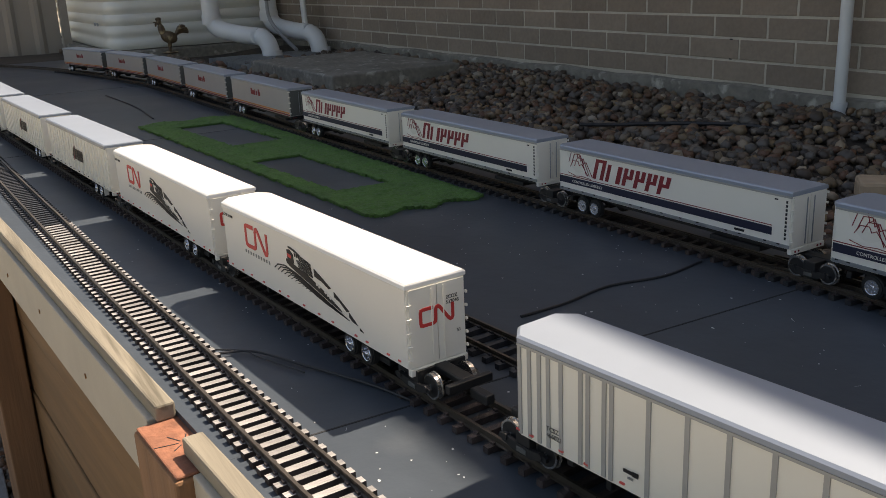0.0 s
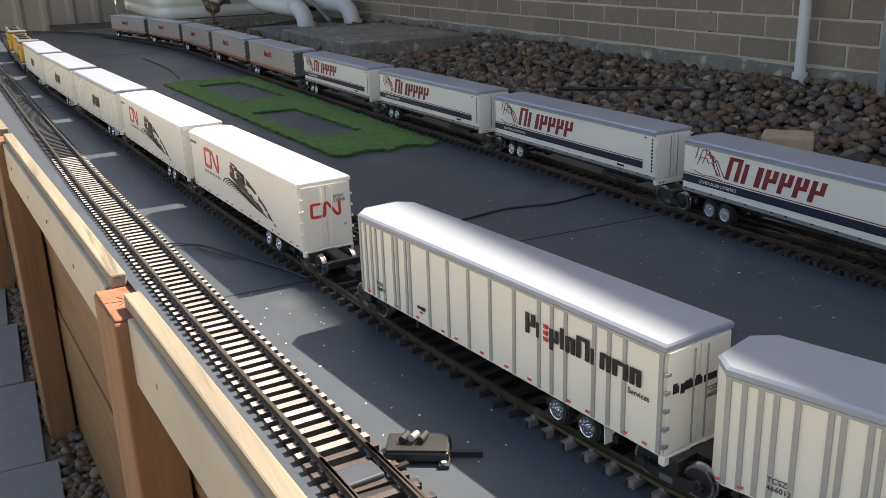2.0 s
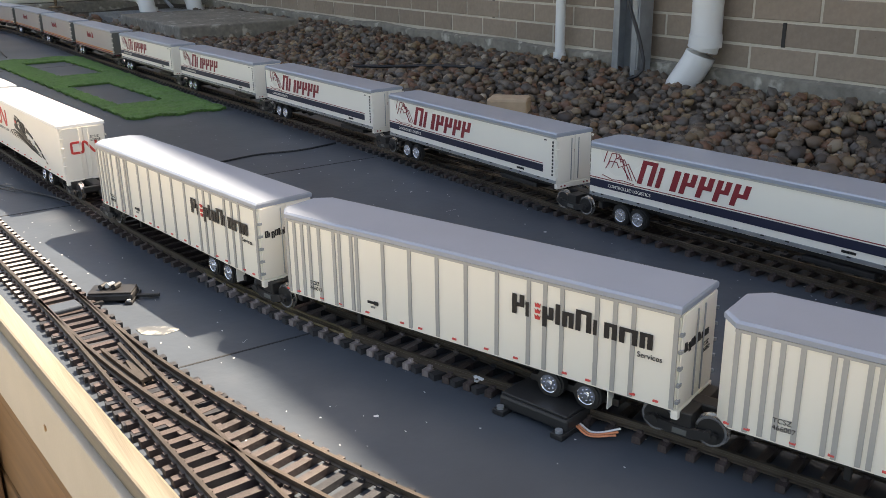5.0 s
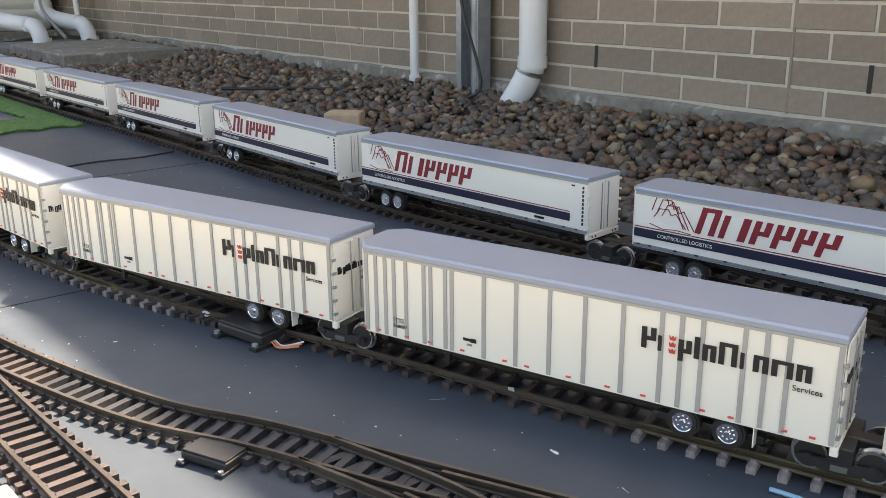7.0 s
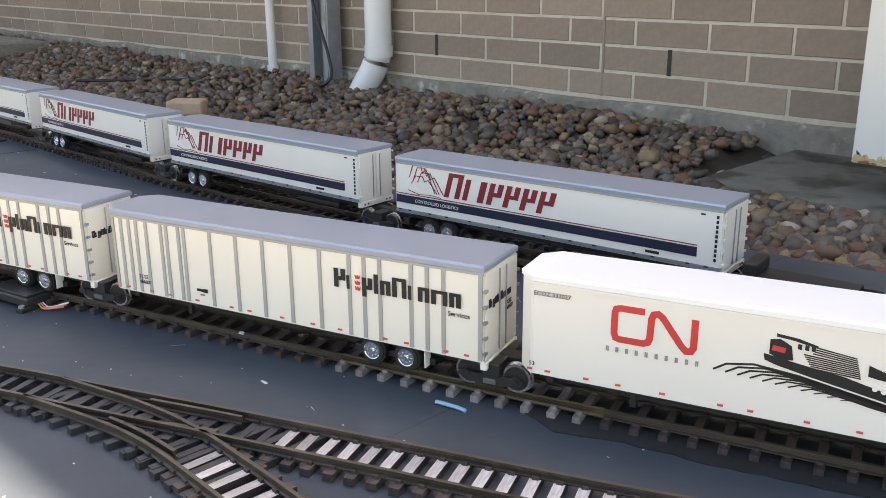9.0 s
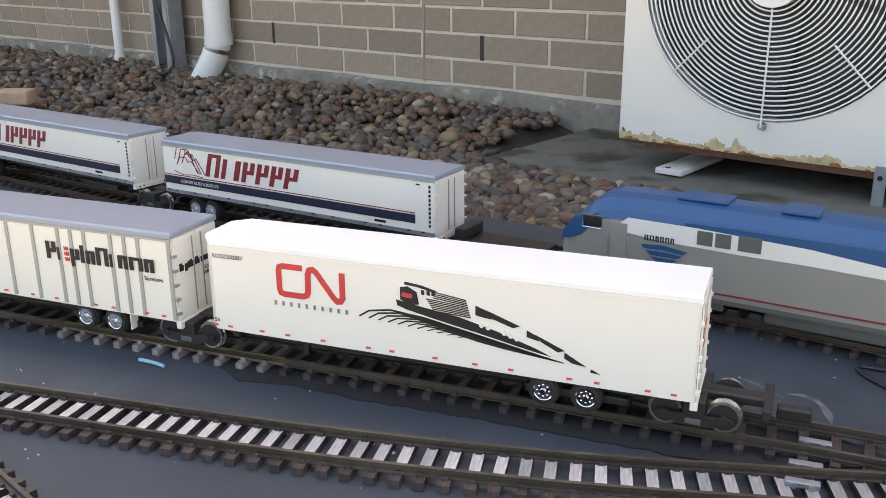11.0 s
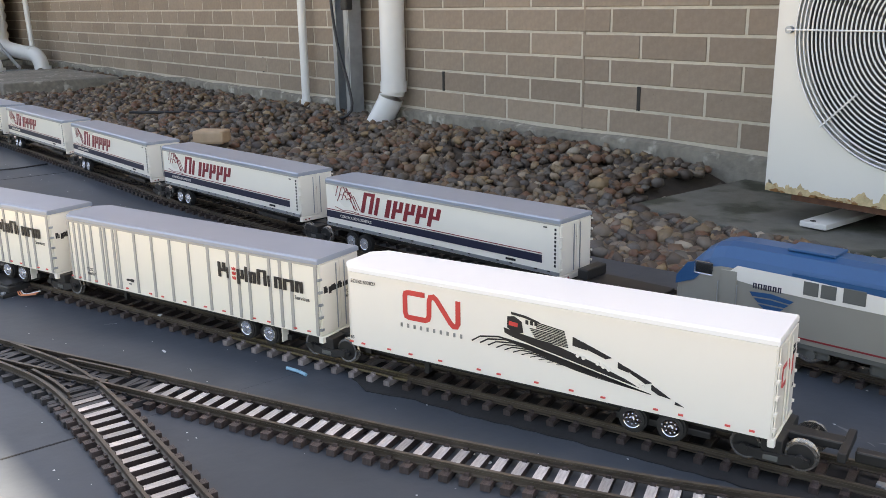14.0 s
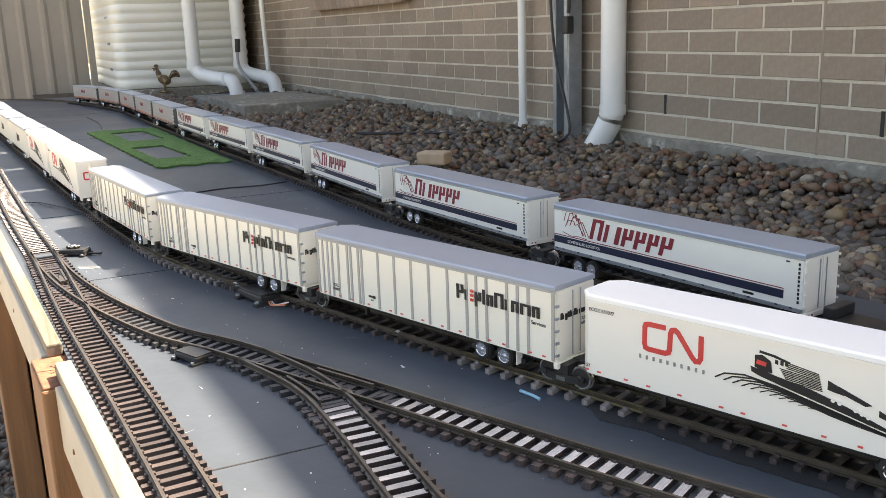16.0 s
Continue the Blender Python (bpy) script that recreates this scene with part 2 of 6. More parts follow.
def mesh_of(name, bm, material, smooth=False):
    bmesh.ops.recalc_face_normals(bm, faces=bm.faces)
    me = bpy.data.meshes.new(name)
    bm.to_mesh(me)
    bm.free()
    for m in material if isinstance(material, (list, tuple)) else [material]:
        me.materials.append(m)
    if smooth:
        for p in me.polygons:
            p.use_smooth = True
        me.set_sharp_from_angle(angle=radians(40))
    return me


def part(name, bm, material, parent=None, label="", smooth=False):
    ob = new(name, mesh_of(name, bm, material, smooth))
    ob.parent = parent
    return tagged(ob, label)


def boxpart(name, material, parent, box, bevel=0.0, m=None, label=""):
    bm = bmesh.new()
    add_box(bm, *box, m=m, bevel=bevel)
    return part(name, bm, material, parent, label)


def root(name, label, category, group="", kind=""):
    return tagged(new(name), label, category, group, kind)


def spline(pts, step=0.02):
    """Points at even steps along a smooth curve through pts."""
    p = [Vector(q) for q in pts]
    p = [2 * p[0] - p[1]] + p + [2 * p[-1] - p[-2]]
    dense = []
    for i in range(1, len(p) - 2):
        for k in range(40):
            t = k / 40
            a, b, c, d = p[i - 1], p[i], p[i + 1], p[i + 2]
            dense.append(0.5 * (2 * b + (c - a) * t + (2 * a - 5 * b + 4 * c - d) * t * t + (3 * b - a - 3 * c + d) * t ** 3))
    dense.append(p[-2])
    out, left = [dense[0]], step
    for a, b in zip(dense, dense[1:]):
        d = (b - a).length
        while d >= left and d > 0:
            a = a + (b - a) * (left / d)
            out.append(a)
            d -= left
            left = step
        left -= d
    return out


def T(x, y, z=0.0):
    """A place in the layout's own axes, which lie askew to the house wall."""
    dx, dy = x - 0.172, y - 0.788
    return Vector((0.286 + 1.0156 * dx - 0.02872 * dy, 0.715 + 0.02872 * dx + 1.0156 * dy, z))


# ---------------------------------------------------------------- ground, table, wall
def grid_sheet(name, x0, x1, y0, y1, nx, ny, height, material, label, category, kind="structure"):
    bm = bmesh.new()
    vs = [[bm.verts.new((x0 + (x1 - x0) * i / nx, y0 + (y1 - y0) * j / ny, height(x0 + (x1 - x0) * i / nx, y0 + (y1 - y0) * j / ny))) for i in range(nx + 1)] for j in range(ny + 1)]
    for j in range(ny):
        for i in range(nx):
            bm.faces.new((vs[j][i], vs[j][i + 1], vs[j + 1][i + 1], vs[j + 1][i]))
    return tagged(part(name, bm, material), label, category, kind=kind)


GROUND = -0.9
# out of view, added as a pale reflector for the shaded sides
grid_sheet("ground", -60, 60, -60, 60, 8, 8, lambda x, y: GROUND - 0.04, M["yard"], "unseen ground of the open yard, made pale to bounce light", "ground")


def edge_y(x):
    """The outer face of the layout's front board."""
    return 0.018 + 0.0795 * (x + 2.0)


def back_y(x):
    """The back edge of the layout's deck."""
    return 1.0 + 0.045 * (x + 4) if x < -1.4 else 1.117 + 0.185 * (x + 1.4)


# raised bed behind the deck
BED = lambda x, y: -0.035 + 0.02 * noise.noise((x * 1.5, y * 1.5, 0)) + (0.028 if x < -0.2 else -0.03) * min(max((y - 1.8) / 0.3, 0.0), 1.0)
grid_sheet("raised_bed", -12, 4, 0.4, 2.6, 90, 18, BED, M["dirt"], "dark soil of the raised garden bed beside the house wall", "soil")

# deck panels, with joints between
xs = [-7.3, -5.2, -3.55, -1.45, -0.672, 0.28, 1.5, 3.0]
deck = root("table_deck", "grey painted timber deck of the model railway", "table", kind="structure")
for a, b in zip(xs, xs[1:]):
    bm = bmesh.new()
    g = 0.0002
    top = [(a + g, edge_y(a) + 0.021), (b - g, edge_y(b) + 0.021), (b - g, back_y(b)), (a + g, back_y(a))]
    vt = [bm.verts.new((x, y, 0.0)) for x, y in top]
    vb = [bm.verts.new((x, y, -0.018)) for x, y in top]
    bm.faces.new(vt)
    bm.faces.new(vb[::-1])
    for i in range(4):
        j = (i + 1) % 4
        bm.faces.new((vt[j], vt[i], vb[i], vb[j]))
    part("deck_panel", bm, M["table"], deck)
boxpart("under_deck", M["felt"], deck, (-7.2, 2.9, 0.35, 0.9, -0.06, -0.022))

for x, y0, y1 in ((-5.2, -0.1, 0.9), (-3.55, 0.0, 0.95), (-1.45, 0.17, 0.97), (-0.672, 0.22, 0.43), (0.28, 0.27, 0.47)):
    boxpart("joint", M["felt"], deck, (x - 0.0014, x + 0.0014, y0, y1, -0.01, 0.0005), label="dark open joint")

# front: weathered batten, cream board, treated pine planks, posts
front = root("retaining_wall", "timber retaining wall with cream board and pine planks", "wall", kind="structure")
POSTS = (-4.55, -3.03, -1.53, -0.18, 1.2)


def along(x0, x1, off0, off1, z0, z1, bevel=0.002):
    """A plank that follows the front edge."""
    bm = bmesh.new()
    n = 12
    L = math.hypot(x1 - x0, edge_y(x1) - edge_y(x0))
    m = Matrix.Translation((x0, edge_y(x0), 0)) @ Matrix.Rotation(math.atan(0.0795), 4, "Z")
    add_box(bm, 0, L, off0, off1, z0, z1, m=m, bevel=bevel)
    return bm


for a, b in zip(POSTS, POSTS[1:]):
    x0, x1 = a + 0.076, b - 0.076
    part("cream_board", along(x0, x1, -0.012, 0.01, -0.105, -0.006), M["creamboard"], front, "cream painted board")
    for k in range(int((x1 - x0) / 0.3)):
        q = x0 + 0.14 + k * 0.3
        bm = bmesh.new()
        add_cyl(bm, (q, edge_y(q) - 0.0136, -0.05 - 0.012 * (k % 2)), (q + 0.0002, edge_y(q) - 0.011, -0.05 - 0.012 * (k % 2)), 0.004, 10)
        part("screw", bm, M["rust"], front, "rusty screw head")
    part("batten", along(x0 - 0.05, x1 + 0.012, -0.004, 0.02, -0.008, 0.013, 0.003), M["trimwood"], front, "weathered bare timber batten")
    z = -0.11
    for k in range(4):
        part("plank", along(x0 - 0.06, x1 + 0.06, 0.05 + 0.003 * (k % 2), 0.085, z - 0.195, z, 0.004), M["pine"], front)
        z -= 0.2
for x in POSTS:
    y = edge_y(x)
    bm = bmesh.new()
    m = Matrix.Translation((x, y, 0)) @ Matrix.Rotation(math.atan(0.0795), 4, "Z")
    add_box(bm, -0.072, 0.072, -0.03, 0.045, GROUND - 0.04, -0.012, m=m, bevel=0.004)
    post = part("post", bm, M["postwood"], front)
    bm = bmesh.new()
    add_box(bm, -0.069, 0.069, -0.027, 0.042, -0.012, -0.008, m=m, bevel=0.002)
    part("end_grain", bm, M["endgrain"], post, "red stained cracked end grain")
    for k in range(7):
        bm = bmesh.new()
        q = k * 0.9
        add_box(bm, 0.006, 0.02 + 0.006 * (k % 3), -0.0006, 0.0006, -0.0085, -0.0075, m=m @ Matrix.Translation((0, 0.006, 0)) @ Matrix.Rotation(q, 4, "Z"))
        part("crack", bm, M["black"], post)

# pavers below
path = root("garden_path", "grey concrete pavers along the retaining wall", "path", kind="structure")
for i in range(14):
    for j in range(3):
        bm = bmesh.new()
        x, y = -7.0 + i * 0.6, 0.0 + 0.055 * (-7.0 + i * 0.6 + 1.4) - j * 0.4
        add_box(bm, x, x + 0.592, y - 0.392, y, GROUND - 0.05, GROUND + 0.002 * ((i + j) % 2), bevel=0.004)
        part("paver", bm, M["paver"], path)


def pebbles(name, places, sizes, material, label, seed):
    """Many rounded stones in one mesh."""
    rng = np.random.default_rng(seed)
    bm = bmesh.new()
    bmesh.ops.create_icosphere(bm, subdivisions=1, radius=1)
    base = np.array([v.co for v in bm.verts])
    faces = np.array([[v.index for v in f.verts] for f in bm.faces])
    bm.free()
    V, F = [], []
    for i, (p, s) in enumerate(zip(places, sizes)):
        ax = rng.uniform(0.62, 1.1, 3) * s
        ax[2] *= 0.72
        q = np.array(Euler((rng.normal(0, 0.35), rng.normal(0, 0.35), rng.uniform(0, 6.3))).to_matrix())
        lump = 1 + 0.2 * np.sin(base @ rng.normal(0, 2.2, 3) + rng.uniform(0, 6))[:, None]
        V.append((base * lump * ax) @ q.T + p)
        F.append(faces + i * len(base))
    me = bpy.data.meshes.new(name)
    me.from_pydata(np.concatenate(V).tolist(), [], np.concatenate(F).tolist())
    me.materials.append(material)
    me.polygons.foreach_set("use_smooth", [True] * len(me.polygons))
    return tagged(new(name, me), label, "gravel", kind="stuff")


rng = np.random.default_rng(4)


def scatter(n, x0, x1, y0f, y1f, zf, s0, s1):
    P, S = [], []
    for _ in range(n):
        x = rng.uniform(x0, x1)
        y = rng.uniform(y0f(x), y1f(x))
        s = rng.uniform(s0, s1) * (1.25 if rng.random() < 0.12 else 1.0)
        P.append((x, y, zf(x, y) + s * rng.uniform(0.1, 0.75)))
        S.append(s)
    return P, S


def bed_back(x):
    return 1.8 if x > -0.13 else 2.3


bedz = lambda x, y: BED(x, y) + 0.006
P, S = scatter(10500, -4.6, 1.6, lambda x: back_y(x) + 0.012, bed_back, bedz, 0.011, 0.023)
pebbles("gravel", P, S, M["stone"], "mixed brown and grey river pebbles in the garden bed", 5)
P, S = scatter(900, -4.6, 1.6, lambda x: back_y(x) + 0.015, bed_back, lambda x, y: bedz(x, y) + 0.006, 0.011, 0.021)
pebbles("gravel", P, S, M["stone_pale"], "tan and pale river pebbles among the darker ones", 6)
P, S = scatter(1500, -8.4, -4.6, lambda x: back_y(x) + 0.1, lambda x: 1.45 if x < -6 else 2.3, bedz, 0.015, 0.034)
pebbles("gravel", P, S, M["stone"], "small brown pebbles in front of the water tank", 7)
P, S = scatter(1700, -4.6, -1.0, lambda x: 0.055 * (x + 1.4), lambda x: edge_y(x) + 0.09, lambda x, y: GROUND - 0.03, 0.012, 0.024)
pebbles("gravel", P, S, M["stone"], "brown pebbles between the pavers and the retaining wall", 8)

# house wall
WALL_Y, BL, BH = 2.331, 0.2322, 0.0745
house = root("wall_house", "grey-brown concrete brick wall with pale mortar", "wall", kind="structure")
boxpart("wall_core", M["mortar"], house, (-9.6, 4.0, WALL_Y + 0.0004, WALL_Y + 0.2, -0.3, 1.28))
boxpart("upper_wall", M["wallup"], house, (-9.6, 4.0, WALL_Y, WALL_Y + 0.2, 1.284, 1.905))
bm = bmesh.new()
n = 80
prev = None
for i in range(n + 1):
    x = -9.6 + 13.6 * i / n
    zt = 0.05 + 0.012 * noise.noise((x * 3, 0, 0)) + 0.006 * noise.noise((x * 14, 3, 0))
    row = [bm.verts.new((x, WALL_Y - 0.022, -0.3)), bm.verts.new((x, WALL_Y - 0.022 + 0.005 * noise.noise((x * 5, 7, 0)), zt - 0.006)), bm.verts.new((x, WALL_Y + 0.01, zt + 0.006))]
    if prev:
        for k in range(2):
            bm.faces.new((prev[k], row[k], row[k + 1], prev[k + 1]))
    prev = row
part("footing", bm, M["footing"], house, "rough concrete footing")


# water tank of corrugated steel, on its plinth
def build_tank():
    tank = root("water_tank", "cream corrugated steel water tank on a concrete plinth", "water tank")
    x0, x1, y0, y1, R, z0, z1 = -9.5, -7.2, 1.07, 2.22, 0.12, 0.04, 1.9
    outline = []
    for cx, cy, q0 in ((x1 - R, y0 + R, -90), (x1 - R, y1 - R, 0), (x0 + R, y1 - R, 90), (x0 + R, y0 + R, 180)):
        for k in range(7):
            q = radians(q0 + 15 * k)
            outline.append((cx, cy, math.cos(q), math.sin(q)))
    bm = bmesh.new()
    rows = []
    nz = 150
    for j in range(nz + 1):
        z = z0 + (z1 - z0) * j / nz
        w = abs(math.sin(math.pi * (z - z0) / 0.08)) ** 0.8 * 0.017
        rows.append([bm.verts.new((cx + dx * (R + w), cy + dy * (R + w), z)) for cx, cy, dx, dy in outline])
    k = len(outline)
    for a, b in zip(rows, rows[1:]):
        for i in range(k):
            bm.faces.new((a[i], a[(i + 1) % k], b[(i + 1) % k], b[i]))
    part("shell", bm, M["tank"], tank, smooth=True)
    for j in range(8):
        for dx in (0.2, 0.3):
            bm = bmesh.new()
            z = z0 + 0.056 + 0.112 * (2 * j + 1)
            add_cyl(bm, (x1 - R - dx, y0 - 0.02, z), (x1 - R - dx, y0 - 0.01, z), 0.012, 8)
            part("rivet", bm, M["galv"], tank)
    boxpart("plinth", M["footing"], tank, (x0 - 0.1, x1 + 0.1, y0 - 0.09, y1 + 0.05, -0.2, 0.035), 0.01)
    boxpart("lid", M["tank"], tank, (x0 - 0.02, x1 + 0.02, y0 - 0.02, y1 + 0.02, z1, z1 + 0.03), 0.01)


build_tank()


# steel fence at the far end
def build_fence():
    fence = root("steel_fence", "brown ribbed steel panel fence", "fence", kind="structure")
    for p in range(5):
        y0 = 0.95 - (p + 1) * 0.8
        pts = []
        for k in range(4):
            y = y0 + k * 0.2
            pts += [(y, 0.0), (y + 0.03, 0.028), (y + 0.06, 0.028), (y + 0.09, 0.0)]
        pts.append((y0 + 0.8, 0.0))
        bm = bmesh.new()
        a = [bm.verts.new((-8.62 + d, y, -0.2)) for y, d in pts]
        b = [bm.verts.new((-8.62 + d, y, 1.7)) for y, d in pts]
        for i in range(len(pts) - 1):
            bm.faces.new((a[i], a[i + 1], b[i + 1], b[i]))
        part("panel", bm, M["fence"], fence)
        boxpart("rail", M["fence"], fence, (-8.66, -8.58, y0, y0 + 0.8, 1.7, 1.75), 0.005)
    boxpart("fence_post", M["fence"], fence, (-8.64, -8.56, 0.96, 1.02, -0.3, 1.75), 0.004)


build_fence()


def elbow_path(pts, r=0.08, n=6):
    """Points with rounded corners."""
    P = [Vector(p) for p in pts]
    out = [P[0]]
    for a, b, c in zip(P, P[1:], P[2:]):
        u, v = (a - b).normalized(), (c - b).normalized()
        s, e = b + u * r, b + v * r
        for k in range(n + 1):
            t = k / n
            out.append(s.lerp(b, t).lerp(b.lerp(e, t), t))
    out.append(P[-1])
    return out


def build_pipes():
    for ys, label in ((1.61, "white plastic overflow pipe bending into the drain grate"), (2.0, "white plastic downpipe beside the tank, bending into the drain")):
        pipe = root("drain_pipe", label, "pipe", "pipes by the tank")
        bm = bmesh.new()
        dy = 0.24 if ys < 1.8 else 0.18
        add_tube(bm, elbow_path([(-6.62, ys, 1.9), (-6.62, ys, 0.17), (-6.4, ys + dy * 0.7, 0.12), (-6.25, ys + dy, 0.12), (-6.22, ys + dy + 0.01, -0.06)], 0.1), 0.056, 16)
        part("pipe", bm, M["pvc"], pipe, smooth=True)
        for p, q in (((-6.62, ys, 0.26), (-6.62, ys, 0.2)), ((-6.222, ys + dy + 0.01, 0.03), (-6.22, ys + dy + 0.01, -0.03))):
            bm = bmesh.new()
            add_cyl(bm, p, q, 0.062, 20)
            part("collar", bm, M["pvc"], pipe, smooth=True)
    p = root("conduit_pipe", "thin white conduit leaning on the wall by the tank", "pipe")
    bm = bmesh.new()
    add_tube(bm, [(-6.5, 2.16, 1.6), (-6.48, 2.2, 0.1)], 0.02, 10)
    part("tube", bm, M["pvc"], p, smooth=True)
    hose = root("tap_hose", "grey hose with black tap fitting over the drain", "hose")
    bm = bmesh.new()
    add_tube(bm, spline([(-6.5, 1.96, 0.42), (-6.5, 1.95, 0.3), (-6.48, 1.96, 0.2), (-6.38, 2.0, 0.1), (-6.2, 2.02, 0.02)], 0.02), 0.012, 8)
    part("tube", bm, M["greycable"], hose, smooth=True)
    bm = bmesh.new()
    add_cyl(bm, (-6.5, 1.96, 0.44), (-6.5, 1.955, 0.33), 0.022, 12)
    part("fitting", bm, M["black"], hose, "black fitting")


build_pipes()

# drain grate and slab
grate = root("drain_grate", "galvanised drain grate set beside the slab", "grate")
boxpart("pit", M["felt"], grate, (-6.4, -5.45, 1.5, 2.2, -0.06, -0.03))
for k in range(20):
    boxpart("bar", M["galv"], grate, (-6.4 + k * 0.05, -6.392 + k * 0.05, 1.5, 2.2, -0.03, 0.004))
for k in range(4):
    boxpart("cross_bar", M["galv"], grate, (-6.4, -5.45, 1.55 + 0.2 * k, 1.56 + 0.2 * k, -0.028, -0.002))
bm = bmesh.new()
add_box(bm, -5.45, -4.35, -0.34, 0.32, -0.05, 0.05, m=Matrix.Translation((0, 1.8, 0)), bevel=0.008)
tagged(part("concrete_slab", bm, M["footing"]), "weathered square concrete lid lying on the gravel", "slab")
bm = bmesh.new()
add_box(bm, -0.13, 1.6, 1.83, 2.305, -0.12, -0.012, bevel=0.006)
tagged(part("concrete_slab", bm, M["slab"]), "mossy concrete slab under the air conditioner", "slab")


# wall fittings
def build_wall_fittings():
    p = root("conduit_pipe", "thin white wall pipe with a sleeve at its foot", "pipe")
    bm = bmesh.new()
    add_cyl(bm, (-2.4, 2.285, 0.02), (-2.4, 2.285, 1.9), 0.0185, 16)
    part("tube", bm, M["pvc"], p, smooth=True)
    bm = bmesh.new()
    add_cyl(bm, (-2.4, 2.285, -0.05), (-2.4, 2.285, 0.04), 0.024, 16)
    part("sleeve", bm, M["pvc"], p, smooth=True)
    g = root("steel_post", "galvanised steel channel post beside the wall", "post")
    boxpart("web", M["galv"], g, (-2.06, -1.95, 2.285, 2.292, -0.06, 1.9), 0.001)
    boxpart("flange", M["galv"], g, (-2.067, -2.06, 2.235, 2.297, -0.06, 1.9), 0.001)
    boxpart("flange", M["galv"], g, (-1.95, -1.943, 2.235, 2.297, -0.06, 1.9), 0.001)
    boxpart("lip", M["galv"], g, (-2.06, -2.035, 2.232, 2.238, -0.06, 1.9), 0.001)
    boxpart("lip", M["galv"], g, (-1.975, -1.95, 2.232, 2.238, -0.06, 1.9), 0.001)
    c = root("power_cable", "black cable hanging down the steel post with a plug", "cable")
    bm = bmesh.new()
    add_tube(bm, spline([(-2.07, 2.22, 1.2), (-2.06, 2.22, 0.62), (-2.0, 2.21, 0.32), (-1.9, 2.2, 0.12), (-1.87, 2.18, 0.03), (-1.95, 2.12, 0.0), (-2.15, 2.06, 0.006), (-2.3, 1.98, 0.0), (-2.45, 1.93, 0.008), (-2.62, 1.83, 0.004), (-2.75, 1.7, 0.0), (-2.82, 1.6, 0.004)], 0.03), 0.006, 8)
    part("lead", bm, M["cable"], c, smooth=True)
    bm = bmesh.new()
    add_tube(bm, spline([(-1.92, 2.22, 1.2), (-1.92, 2.22, 0.6), (-1.925, 2.22, 0.5)], 0.03), 0.008, 8)
    part("lead", bm, M["cable"], c, smooth=True)
    boxpart("plug", M["black"], c, (-1.945, -1.905, 2.2, 2.235, 0.43, 0.5), 0.006)
    d = root("downpipe", "large white plastic downpipe with an elbow into the gravel", "pipe")
    bm = bmesh.new()
    add_tube(bm, elbow_path([(-1.69, 2.27, 1.9), (-1.69, 2.27, 0.11), (-1.775, 2.215, -0.06)], 0.06, 8), 0.048, 20)
    part("pipe", bm, M["pvc"], d, smooth=True)
    for z in (0.12, 0.62):
        bm = bmesh.new()
        add_cyl(bm, (-1.69, 2.27, z), (-1.69, 2.27, z + 0.04), 0.0515, 24)
        part("collar", bm, M["pvc"], d, smooth=True)
    boxpart("bracket", M["pvc"], d, (-1.625, -1.56, 2.262, 2.278, 0.56, 0.572), 0.002)


build_wall_fittings()


